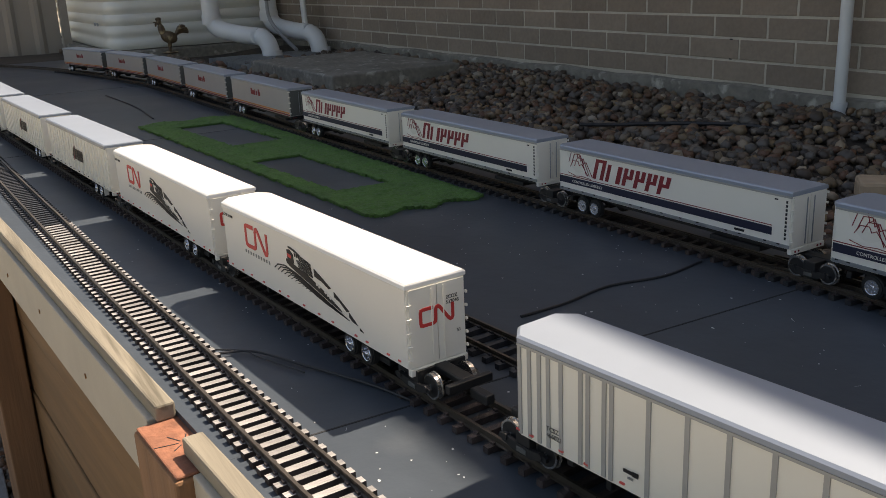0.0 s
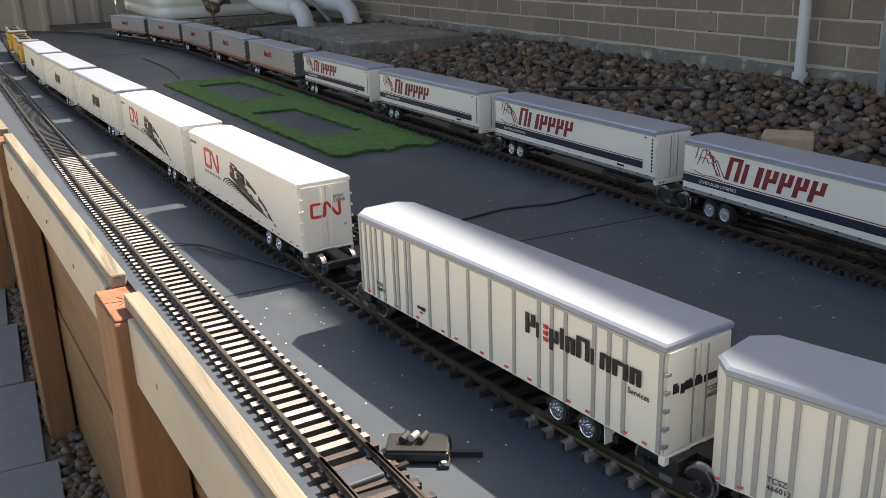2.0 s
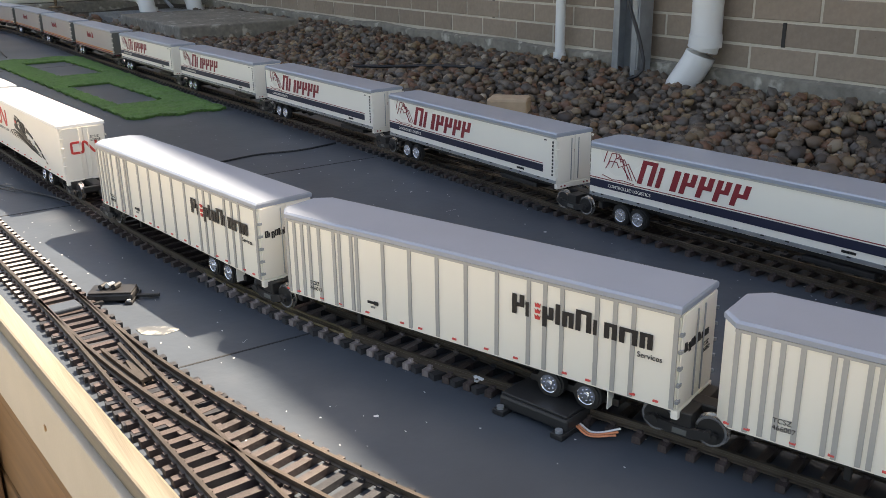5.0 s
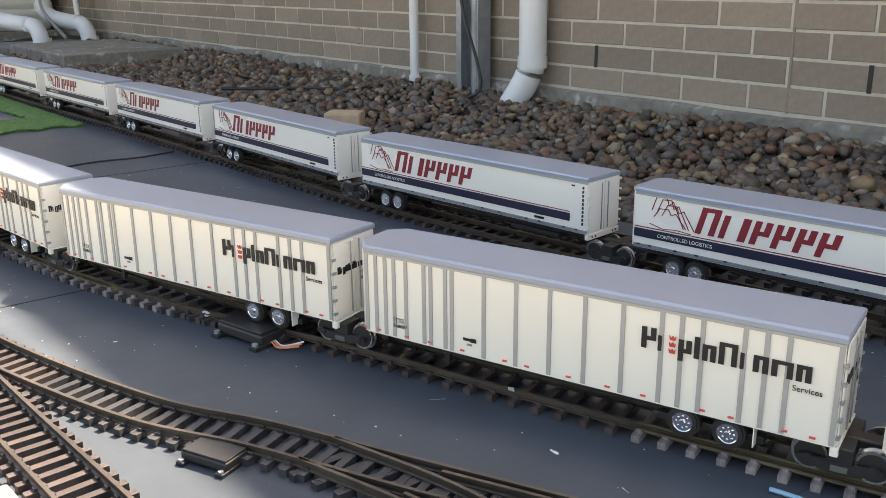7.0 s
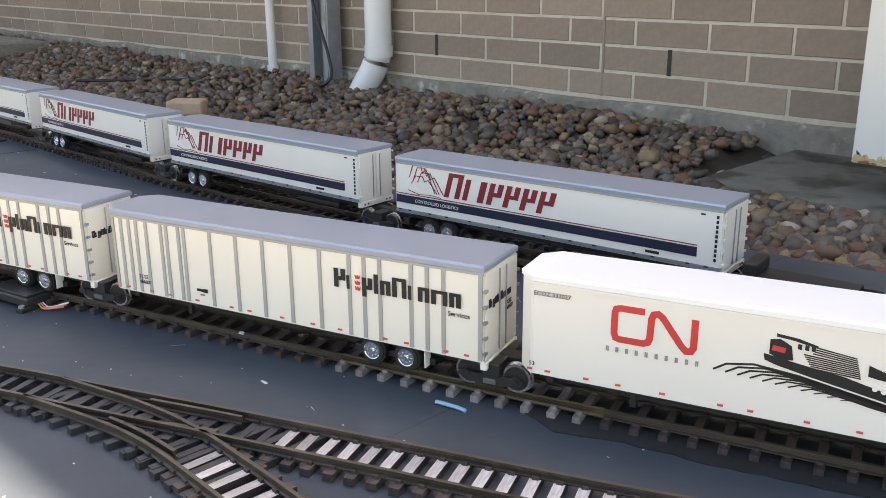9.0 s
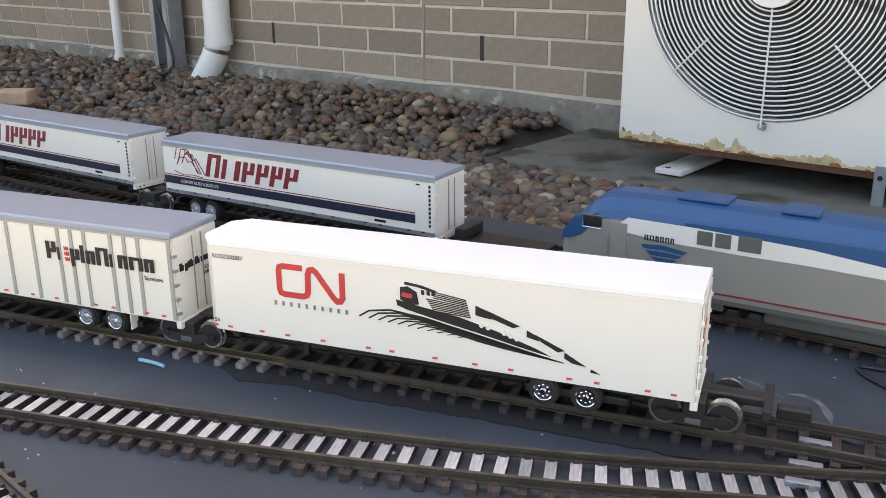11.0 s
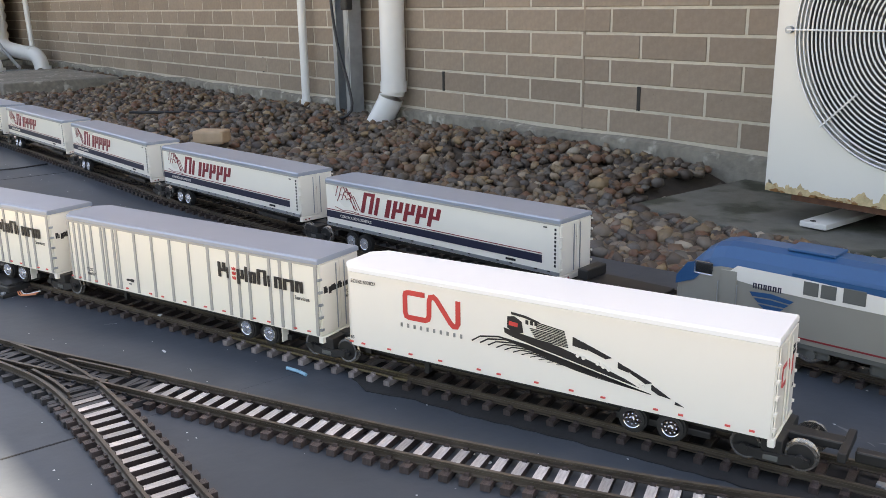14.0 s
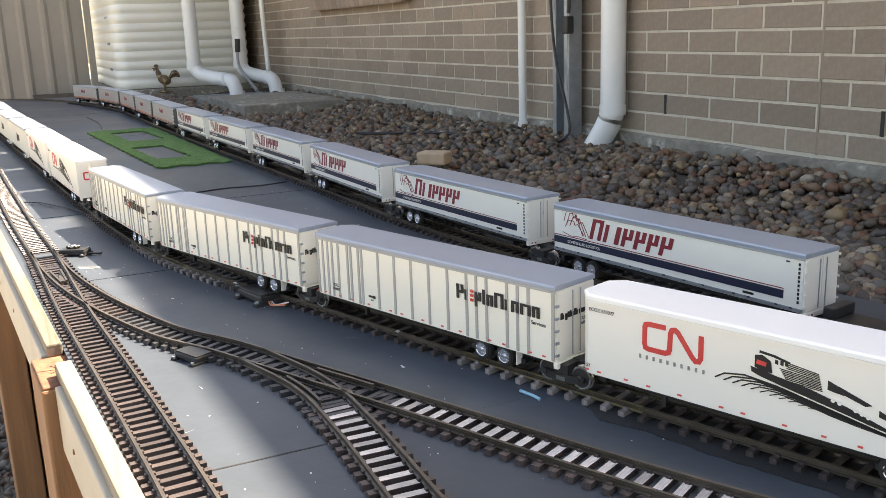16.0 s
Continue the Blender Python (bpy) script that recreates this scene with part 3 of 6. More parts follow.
# air conditioner
def build_aircon():
    ac = root("air_conditioner", "white outdoor air conditioner with rusty lower edge", "air conditioner")
    X0, X1, YF, YB, Z0, Z1, FX, FZ, FR = 0.155, 1.05, 1.95, 2.24, 0.05, 0.73, 0.465, 0.39, 0.272
    bm = bmesh.new()
    seg = 64
    ring = [bm.verts.new((FX + FR * math.cos(2 * math.pi * k / seg), YF, FZ + FR * math.sin(2 * math.pi * k / seg))) for k in range(seg)]
    sq = []
    for k in range(seg):
        c, s = math.cos(2 * math.pi * k / seg), math.sin(2 * math.pi * k / seg)
        hx = (X1 - FX) if c > 0 else (FX - X0)
        hz = (Z1 - FZ) if s > 0 else (FZ - Z0)
        t = min(hx / max(abs(c), 1e-6), hz / max(abs(s), 1e-6))
        sq.append(bm.verts.new((FX + c * t, YF, FZ + s * t)))
    back = [bm.verts.new((v.co.x, YF + 0.05, v.co.z)) for v in ring]
    for k in range(seg):
        j = (k + 1) % seg
        bm.faces.new((ring[k], ring[j], sq[j], sq[k]))
        bm.faces.new((ring[j], ring[k], back[k], back[j]))
    part("front_panel", bm, M["acwhite"], ac)
    boxpart("case", M["acwhite"], ac, (X0, X1, YF + 0.052, YB, Z0, Z1), 0.006)
    boxpart("side_strip", M["acwhite"], ac, (X0 - 0.003, X0 + 0.004, YF + 0.002, YF + 0.05, Z0, Z1))
    boxpart("seam", M["greyink"], ac, (0.8035, 0.8055, YF - 0.001, YF + 0.001, Z0 + 0.01, Z1))
    bm = bmesh.new()
    add_cyl(bm, (FX, YF + 0.05, FZ), (FX, YF + 0.046, FZ), FR * 0.995, 48)
    part("fan_recess", bm, M["acdark"], ac)
    for k in range(3):
        bm = bmesh.new()
        q = 2 * math.pi * k / 3 + 0.4
        pts = [(0.05, -0.04), (0.24, -0.11), (0.25, 0.05), (0.06, 0.05)]
        add_poly(bm, [(FX + x * math.cos(q) - z * math.sin(q), FZ + x * math.sin(q) + z * math.cos(q)) for x, z in pts], YF + 0.03, YF + 0.034)
        part("fan_blade", bm, M["acdark"], ac)
    for i in range(23):
        r = 0.06 + (FR - 0.06) * (i + 0.5) / 23
        bm = bmesh.new()
        pts = [(FX + r * math.cos(2 * math.pi * k / 72), YF - 0.004 - 0.01 * (1 - r / FR), FZ + r * math.sin(2 * math.pi * k / 72)) for k in range(73)]
        add_tube(bm, pts, 0.0018, 6)
        part("grille_ring", bm, M["pvc"], ac)
    for deg, inner in ((0, 0.06), (90, 0.06), (180, 0.06), (270, 0.06), (45, 0.17), (135, 0.17), (225, 0.17), (315, 0.17)):
        q = radians(deg)
        bm = bmesh.new()
        add_tube(bm, [(FX + r * math.cos(q), YF - 0.013, FZ + r * math.sin(q)) for r in (inner, FR + (0.01 if deg % 90 == 0 else -0.002))], 0.0019, 6)
        part("grille_spoke", bm, M["pvc"], ac)
        if deg % 90 == 0:
            bm = bmesh.new()
            c, s = math.cos(q) * (FR + 0.008), math.sin(q) * (FR + 0.008)
            add_cyl(bm, (FX + c, YF - 0.012, FZ + s), (FX + c, YF - 0.001, FZ + s), 0.0075, 12)
            part("screw", bm, M["galv"], ac)
    bm = bmesh.new()
    add_cyl(bm, (FX, YF - 0.022, FZ), (FX, YF + 0.0, FZ), 0.058, 40)
    part("hub_cap", bm, M["pvc"], ac, smooth=True)
    rr = random.Random(3)
    for i in range(44):
        x = X0 + 0.008 + 0.0148 * i
        big = 1.0 if i < 9 or 12 < i < 19 or 24 < i < 31 else 0.4
        w, h = rr.uniform(0.008, 0.017), rr.uniform(0.008, 0.022) * big
        pts = [(x + w * math.cos(q) * rr.uniform(0.7, 1.15), Z0 + h * 0.35 + h * math.sin(q) * rr.uniform(0.5, 1.1)) for q in (2 * math.pi * k / 14 for k in range(14))]
        bm = bmesh.new()
        d = 0.0003 + 0.0001 * (i % 3)
        add_poly(bm, [(px, max(pz, Z0 - 0.0006)) for px, pz in pts], YF - d, YF + 0.0006)
        part("rust_patch", bm, M["rusttan"], ac, "tan rust bloom")
        if rr.random() < 0.55:
            h *= 0.4
            pts = [(x + w * 0.8 * math.cos(q) * rr.uniform(0.6, 1.15), Z0 + h * 0.25 + h * math.sin(q) * rr.uniform(0.5, 1.1)) for q in (2 * math.pi * k / 12 for k in range(12))]
            bm = bmesh.new()
            add_poly(bm, [(px, max(pz, Z0 - 0.001)) for px, pz in pts], YF - 0.0008, YF + 0.0004)
            part("rust_patch", bm, M["rust"], ac, "dark rust stain")
    bm = bmesh.new()
    add_poly(bm, [(0.79, Z0), (0.815, Z0), (0.812, Z0 + 0.02), (0.806, Z0 + 0.05), (0.801, Z0 + 0.02)], YF - 0.0009, YF + 0.0004)
    part("rust_patch", bm, M["rust"], ac, "dark rust stain")
    boxpart("base_lip", M["underrust"], ac, (X0 + 0.06, X1, YF + 0.004, YB - 0.01, Z0 - 0.014, Z0 - 0.001))
    boxpart("foot", M["acwhite"], ac, (0.258, 0.318, YF - 0.03, YB, -0.008, 0.004), 0.002, label="bent white mounting tab")
    bm = bmesh.new()
    add_cyl(bm, (0.28, YF - 0.015, 0.003), (0.28, YF - 0.015, 0.0048), 0.006, 12)
    part("bolt_hole", bm, M["black"], ac)
    boxpart("strap", M["galv"], ac, (0.678, 0.7, YF - 0.004, YF - 0.001, -0.012, Z0 + 0.012), 0.001, label="grey steel strap with a hole")
    bm = bmesh.new()
    add_cyl(bm, (0.689, YF - 0.0048, 0.04), (0.689, YF - 0.003, 0.04), 0.005, 12)
    part("bolt_hole", bm, M["black"], ac)
    for x in (0.29, 0.69):
        boxpart("foot_bracket", M["acwhite"], ac, (x - 0.03, x + 0.03, YB - 0.06, YB - 0.02, -0.012, Z0 - 0.012))


build_aircon()


# rooster statue, one plain shape
def build_rooster():
    bm = bmesh.new()
    def blob(c, s, q=0.0):
        bmesh.ops.create_icosphere(bm, subdivisions=3, radius=1, matrix=Matrix.Translation(c) @ Matrix.Rotation(q, 4, "X") @ Matrix.Diagonal((*s, 1)))
    blob((0, 0, 0.115), (0.032, 0.062, 0.045), -0.4)
    blob((0, -0.045, 0.165), (0.024, 0.026, 0.055), 0.25)
    blob((0, -0.06, 0.222), (0.017, 0.02, 0.02))
    blob((0, -0.062, 0.246), (0.006, 0.022, 0.014))
    blob((0, -0.083, 0.208), (0.005, 0.008, 0.014))
    for k in range(9):
        q = 0.2 + k * 0.24
        add_tube(bm, spline([(0.004 * (k % 3 - 1), 0.05, 0.13), (0.006 * (k % 3 - 1), 0.085 + 0.01 * math.cos(q), 0.14 + 0.05 * math.sin(q)), (0.0, 0.1 + 0.05 * math.cos(q), 0.13 + 0.06 * math.sin(q) - 0.02 * (k > 5))], 0.02), 0.013, 6)
    add_cyl(bm, (0.012, -0.005, 0.0), (0.014, 0, 0.085), 0.008, 8, 0.016)
    add_cyl(bm, (-0.012, -0.005, 0.0), (-0.014, 0, 0.085), 0.008, 8, 0.016)
    blob((0, -0.085, 0.225), (0.005, 0.016, 0.006))
    blob((0, 0, 0.004), (0.04, 0.06, 0.01))
    ob = part("rooster_statue", bm, M["rooster"], smooth=True)
    ob.matrix_world = pose(-7.02, 1.42, 0.01, 0, 0, -8) @ Matrix.Scale(0.92, 4)
    tagged(ob, "painted metal rooster ornament standing before the tank", "statue")


build_rooster()

# stray sandstone block
bm = bmesh.new()
add_box(bm, -0.055, 0.055, -0.04, 0.04, 0, 0.045, bevel=0.008)
ob = tagged(part("sandstone_block", bm, M["sandstone"]), "small tan sandstone block lying on the pebbles", "stone")
ob.matrix_world = pose(-1.69, 1.5, 0.0, 0, 0, 42)

# house roof with its eave
house_roof = root("house_roof", "eave of the house over the garden bed", "roof", kind="structure")
bm = bmesh.new()
H = 2.0
ends = [(x, 0.344 + 0.05 * (x + 0.06 * H) + 0.68 * H) for x in (-12.0, 5.0)]
poly = [ends[0], ends[1], (5.0, 6.0), (-12.0, 6.0)]
va = [bm.verts.new((x, y, H - 0.09)) for x, y in poly]
vb = [bm.verts.new((x, y, H)) for x, y in poly]
bm.faces.new(va[::-1])
bm.faces.new(vb)
for i in range(4):
    j = (i + 1) % 4
    bm.faces.new((va[i], va[j], vb[j], vb[i]))
part("eave", bm, M["roof"], house_roof)


# brick window sill high on the wall
sill = root("window_sill", "row of upright sill bricks under a house window", "window sill", kind="structure")
for k in range(20):
    bm = bmesh.new()
    add_box(bm, 0, 0.078, -0.07, 0.02, 0.0, 0.09, bevel=0.003)
    ob = part("brick", bm, M["brick"], sill)
    ob.matrix_world = pose(-5.4 + k * 0.0855, WALL_Y - 0.006, 0.635, 12, 0, 0)
boxpart("sill_mortar", M["mortar"], sill, (-5.4, -3.69, WALL_Y - 0.05, WALL_Y + 0.002, 0.648, 0.7))


# ---------------------------------------------------------------- tracks
def V2(pts, z=0.0):
    return [Vector((x, y, z)) for x, y in pts]


FT = V2([(-7.6, 0.03), (-6.3, 0.055), (-5.1, 0.077), (-4.1, 0.122), (-3.4, 0.175), (-2.66, 0.238), (-2.0, 0.29), (-1.456, 0.339), (-1.1, 0.376), (-0.768, 0.428),
         (-0.5, 0.503), (-0.25, 0.598), (0.03, 0.69), (0.28, 0.775), (0.55, 0.873), (0.80, 0.959), (1.0, 1.023), (1.5, 1.156), (2.5, 1.375)])
BT = V2([(-7.45, 0.0), (-7.0, 0.39), (-6.15, 0.68), (-5.27, 0.84), (-4.6, 0.875), (-3.7, 0.895), (-2.84, 0.925), (-2.14, 0.962), (-1.67, 0.985), (-1.06, 1.007),
         (-0.8, 1.015), (-0.34, 1.065), (0.1, 1.13), (0.72, 1.235), (1.02, 1.275), (2.4, 1.48)])
BT2 = V2([(-1.55, 1.0), (-1.2, 1.035), (-0.7, 1.11), (-0.2, 1.19), (0.4, 1.29), (1.0, 1.375), (2.4, 1.58)])
FT2 = V2([(-3.2, 0.3), (-2.4, 0.38), (-1.8, 0.44), (-1.4, 0.48), (-1.0, 0.5), (-0.6, 0.535), (-0.4, 0.575)])
F1 = V2([(-6.87, -0.17), (-4.44, -0.03), (-3.22, 0.033), (-2.54, 0.07), (-2.135, 0.093), (-1.85, 0.112), (-1.49, 0.135), (-1.2, 0.157), (-0.89, 0.182), (-0.42, 0.208), (-0.02, 0.239), (0.255, 0.258), (0.735, 0.29), (1.75, 0.385)])
DT = V2([(-0.95, 0.1775), (-0.69, 0.205), (-0.46, 0.252)]) + [T(*p) for p in ((-0.34, 0.421), (-0.21, 0.487), (-0.07, 0.547), (0.05, 0.599), (0.19, 0.658), (0.43, 0.76), (0.63, 0.858), (0.775, 0.942), (0.9, 1.018))]
ET = [T(*p) for p in ((-0.15, 0.513), (0.0, 0.548), (0.15, 0.55), (0.35, 0.537), (0.7, 0.51), (1.4, 0.455))]
GAUGE, SLEEPER_TOP = 0.0475, 0.0075


def sleeper_mesh(material, length=0.075, half=0.0043, pale_to=0.0):
    """One sleeper with rail chairs; its top is pale, sheen put into the colour, out to that distance from the middle.
    """
    bm = bmesh.new()
    cuts = [-length / 2, -pale_to, pale_to, length / 2] if 0 < pale_to < length / 2 else [-length / 2, length / 2]
    for y0, y1 in zip(cuts, cuts[1:]):
        add_box(bm, -half, half, y0, y1, 0, SLEEPER_TOP)
    for s in (-1, 1):
        for d in (-1, 1):
            y = s * GAUGE / 2 + d * 0.0042
            add_box(bm, -0.0028, 0.0028, y - 0.0016, y + 0.0016, SLEEPER_TOP, SLEEPER_TOP + 0.0028)
    bm.normal_update()
    # only upward faces take the pale sheen colour, ends and sides stay dark
    if pale_to:
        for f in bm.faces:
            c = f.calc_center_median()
            f.material_index = 0 if f.normal.z > 0.5 and c.z < SLEEPER_TOP + 0.001 and abs(c.y) < pale_to else 1
    return mesh_of("sleeper", bm, material)


SLEEPERS = {k: sleeper_mesh(M[k]) for k in ("sleeper", "sleeper_mauve", "sleeper_black")}
SLEEPERS["sleeper_worn_sheen"] = sleeper_mesh([M["sleeper_worn_sheen"], M["sleeper"]], half=0.0051, pale_to=0.0195)
SLEEPERS["sleeper_worn_glare"] = sleeper_mesh([M["sleeper_worn_glare"], M["sleeper"]], half=0.0051, pale_to=0.05)
PROFILE = ((-0.0032, 0), (-0.0032, 0.0012), (-0.0009, 0.002), (-0.0009, 0.0052), (-0.0019, 0.006), (-0.0019, 0.0084), (0.0019, 0.0084), (0.0019, 0.006), (0.0009, 0.0052), (0.0009, 0.002), (0.0032, 0.0012), (0.0032, 0))


def tangent(pts, i):
    return (pts[min(i + 1, len(pts) - 1)] - pts[max(i - 1, 0)]).normalized()


def rail_bm(pts, off):
    bm = bmesh.new()
    rings = []
    for i, p in enumerate(pts):
        d = tangent(pts, i)
        s = Vector((-d.y, d.x, 0))
        rings.append([bm.verts.new(p + s * (off + u) + Vector((0, 0, SLEEPER_TOP + v))) for u, v in PROFILE])
    k = len(PROFILE)
    for a, b in zip(rings, rings[1:]):
        for j in range(k):
            bm.faces.new((a[j], a[(j + 1) % k], b[(j + 1) % k], b[j]))
    bm.faces.new(rings[0][::-1])
    bm.faces.new(rings[-1])
    return bm


def build_track(pts, label, kind_at, spacing=0.0262, rail="rail", skip=None, brass=(), first=-9.0):
    t = root("railway_track", label, "track", "model railway tracks")
    line = spline(pts, 0.02)
    for off in (-GAUGE / 2, GAUGE / 2):
        part("rail", rail_bm(line, off), M[rail], t)
        for x0, x1 in brass:
            seg = [p + Vector((0, 0, 0.0004)) for p in line if x0 < p.x < x1]
            if len(seg) > 2:
                part("rail", rail_bm(seg, off), M["brass"], t, "brass coloured rail")
    ties = spline(pts, spacing)
    rr = random.Random(len(ties))
    n = 0
    far = []
    for i, p in enumerate(ties):
        kind = kind_at(p.x)
        if kind is None or (skip and skip(p)):
            continue
        if p.x < -6.4:
            continue
        if p.x < first or n >= 299:
            far.append((i, kind))
            continue
        d = tangent(ties, i)
        ob = new("sleeper", SLEEPERS[kind])
        ob.matrix_world = Matrix.Translation(p + Vector((0, 0, 0.0002 + 0.0003 * rr.random()))) @ Matrix.Rotation(math.atan2(d.y, d.x) + rr.gauss(0, 0.012), 4, "Z")
        ob.parent = t
        n += 1
    if far:
        bm = bmesh.new()
        for i, kind in far:
            d = tangent(ties, i)
            geom = bmesh.ops.create_cube(bm, size=1.0)["verts"]
            m = Matrix.Translation(ties[i] + Vector((0, 0, SLEEPER_TOP / 2))) @ Matrix.Rotation(math.atan2(d.y, d.x), 4, "Z")
            for v in geom:
                v.co = m @ Vector((v.co.x * 0.0086, v.co.y * 0.075, v.co.z * SLEEPER_TOP))
        tagged(part("sleepers", bm, M[far[0][1]], t), "distant dark sleepers", kind="stuff")
    return t


front_track = build_track(FT, "weathered model track carrying the freight trailers", lambda x: "sleeper_mauve" if -0.95 < x < -0.5 or 0.1 < x < 0.4 else "sleeper", 0.0275, brass=((-0.95, -0.62), (0.1, 0.4)))
build_track(BT, "dark model track along the back of the deck", lambda x: "sleeper_black" if x < -2.0 else "sleeper", 0.0275)
build_track(BT2, "second dark model track beside the pebbles", lambda x: "sleeper_black", 0.0275)
build_track(FT2, "dark siding behind the freight trailers", lambda x: "sleeper_black", 0.0275)
build_track(F1, "front yard track with worn sleepers, sun glare painted on their tops", lambda x: "sleeper_black" if x < -2.58 else "sleeper_worn_glare" if x < -0.96 else "sleeper", 0.0205, first=-3.3)
build_track(DT, "diverging yard track joining the main line", lambda x: "sleeper" if x < -0.36 else "sleeper_black" if x < 0.22 else "sleeper_worn_sheen", 0.0215, skip=lambda p: p.x < -0.62)
build_track(ET, "yard track with pale sleepers behind the turnout", lambda x: "sleeper_black" if x < 0.2 else "sleeper_worn_sheen", 0.0222, skip=lambda p: p.x < 0.12)


def turnout(pts_a, pts_b, x0, x1, label):
    """Long sleepers under two tracks that part, with a frog and guard rails."""
    t = root("railway_turnout", label, "turnout", "turnouts")
    A, B = spline(pts_a, 0.004), spline(pts_b, 0.004)
    x = x0
    while x < x1:
        a = min(A, key=lambda p: abs(p.x - x))
        b = min(B, key=lambda p: abs(p.x - x))
        lo, hi = min(a.y, b.y) - 0.04, max(a.y, b.y) + 0.04
        bm = bmesh.new()
        add_box(bm, x - 0.0048, x + 0.0048, lo, hi, 0, SLEEPER_TOP - 0.0003)
        part("long_sleeper", bm, M["sleeper_black"], t)
        x += 0.0262
    xm = x0 + (x1 - x0) * 0.62
    a = min(A, key=lambda p: abs(p.x - xm))
    b = min(B, key=lambda p: abs(p.x - xm))
    mid = (a + b) / 2
    ang = math.atan2(tangent(A, A.index(a)).y, tangent(A, A.index(a)).x)
    bm = bmesh.new()
    add_poly(bm, [(-0.028, -0.0015), (0.028, -0.006), (0.028, 0.006), (-0.028, 0.0015)], 0, 0.005)
    part("frog", bm, M["rail"], t, "grey metal frog").matrix_world = Matrix.Translation((mid.x, mid.y, SLEEPER_TOP + 0.0066)) @ Matrix.Rotation(ang, 4, "Z") @ Matrix.Rotation(radians(-90), 4, "X")
    for s, line in ((-1, A), (1, B)):
        c = min(line, key=lambda p: abs(p.x - xm + 0.02))
        i = line.index(c)
        seg = line[max(i - 14, 0):i + 14:3]
        part("guard_rail", rail_bm(seg, -0.014 * s), M["rail"], t)
    return t


turnout(F1, DT, T(-1.0, 0).x, T(-0.66, 0).x, "turnout at the start of the yard with long dark sleepers")
turnout(DT, ET, T(-0.15, 0).x, T(0.12, 0).x, "second yard turnout with black sleepers")
turnout(FT, FT2, -0.98, -0.42, "turnout under the freight trailers")
turnout(BT, BT2, -1.55, -0.9, "turnout along the back track")


# ---------------------------------------------------------------- lettering
def word(parent, name, widths, x0, z0, h, material, y, gap=0.12, slant=0.0, heights=None, label="", place=None, kinds=""):
    """A wordmark as plain upright bars: o two bars, i one bar, p a bar and a half bar to each letter's width."""
    x = x0
    for i, w in enumerate(widths):
        hh = h * (heights[i] if heights else 1)
        drop = 0.0
        if hh < 0:
            hh, drop = -hh * 0.74, 0.26 * h
        lo, hi = z0 - drop, z0 + hh
        s = min(0.24, w * 0.4) * h
        x1 = x + w * h
        kind = kinds[i] if kinds else "o" if w >= 0.5 else "i"
        bars = [(x, x + (w * h if w < 0.35 else s), lo, hi)]
        if kind == "o":
            bars += [(x1 - s, x1, lo, hi), (x + s, x1 - s, hi - 0.16 * h, hi)]
        if kind == "p":
            bars += [(x1 - s, x1, lo + (hi - lo) * 0.4, hi), (x + s, x1 - s, lo + (hi - lo) * 0.4, lo + (hi - lo) * 0.58)]
        bm = bmesh.new()
        for xa, xb, za, zb in bars:
            add_poly(bm, [(px + slant * (pz - z0), pz) for px, pz in ((xa, za), (xb, za), (xb, zb), (xa, zb))], y, y + 0.0008)
        ob = part(name, bm, material, parent, label if i == 0 else "")
        if place is not None:
            ob.matrix_local = place
        x += (w + gap) * h


def text(parent, name, body, x, z, size, material, y, face=None):
    c = bpy.data.curves.new(name, "FONT")
    c.body, c.size, c.extrude = body, size, 0.0002
    tmp = bpy.data.objects.new(name, c)
    me = bpy.data.meshes.new_from_object(tmp)
    bpy.data.objects.remove(tmp)
    me.materials.clear()
    me.materials.append(material)
    ob = new(name, me)
    ob.parent = parent
    ob.matrix_local = Matrix.Translation((x, y, z)) @ (face or Matrix.Rotation(radians(90), 4, "X"))
    return ob


END_FACE = Matrix.Rotation(radians(90), 4, "Z") @ Matrix.Rotation(radians(90), 4, "X")


def band(parent, name, pts, width, material, y, label=""):
    """A flat ribbon along points in x and z."""
    bm = bmesh.new()
    P = [Vector((x, 0, z)) for x, z in pts]
    L, R = [], []
    for i, p in enumerate(P):
        a = (P[i] - P[i - 1]).normalized() if i else (P[1] - P[0]).normalized()
        b = (P[i + 1] - P[i]).normalized() if i < len(P) - 1 else a
        t = (a + b).normalized()
        nrm = Vector((-t.z, 0, t.x)) * (width / 2 / max(t.dot(a), 0.45))
        L.append(p + nrm)
        R.append(p - nrm)
    rings = [[bm.verts.new((q.x, yy, q.z)) for q, yy in ((l, y), (l, y + 0.0007), (r, y + 0.0007), (r, y))] for l, r in zip(L, R)]
    for a, b in zip(rings, rings[1:]):
        for k in range(4):
            bm.faces.new((a[k], a[(k + 1) % 4], b[(k + 1) % 4], b[k]))
    bm.faces.new(rings[0])
    bm.faces.new(rings[-1][::-1])
    return part(name, bm, material, parent, label)


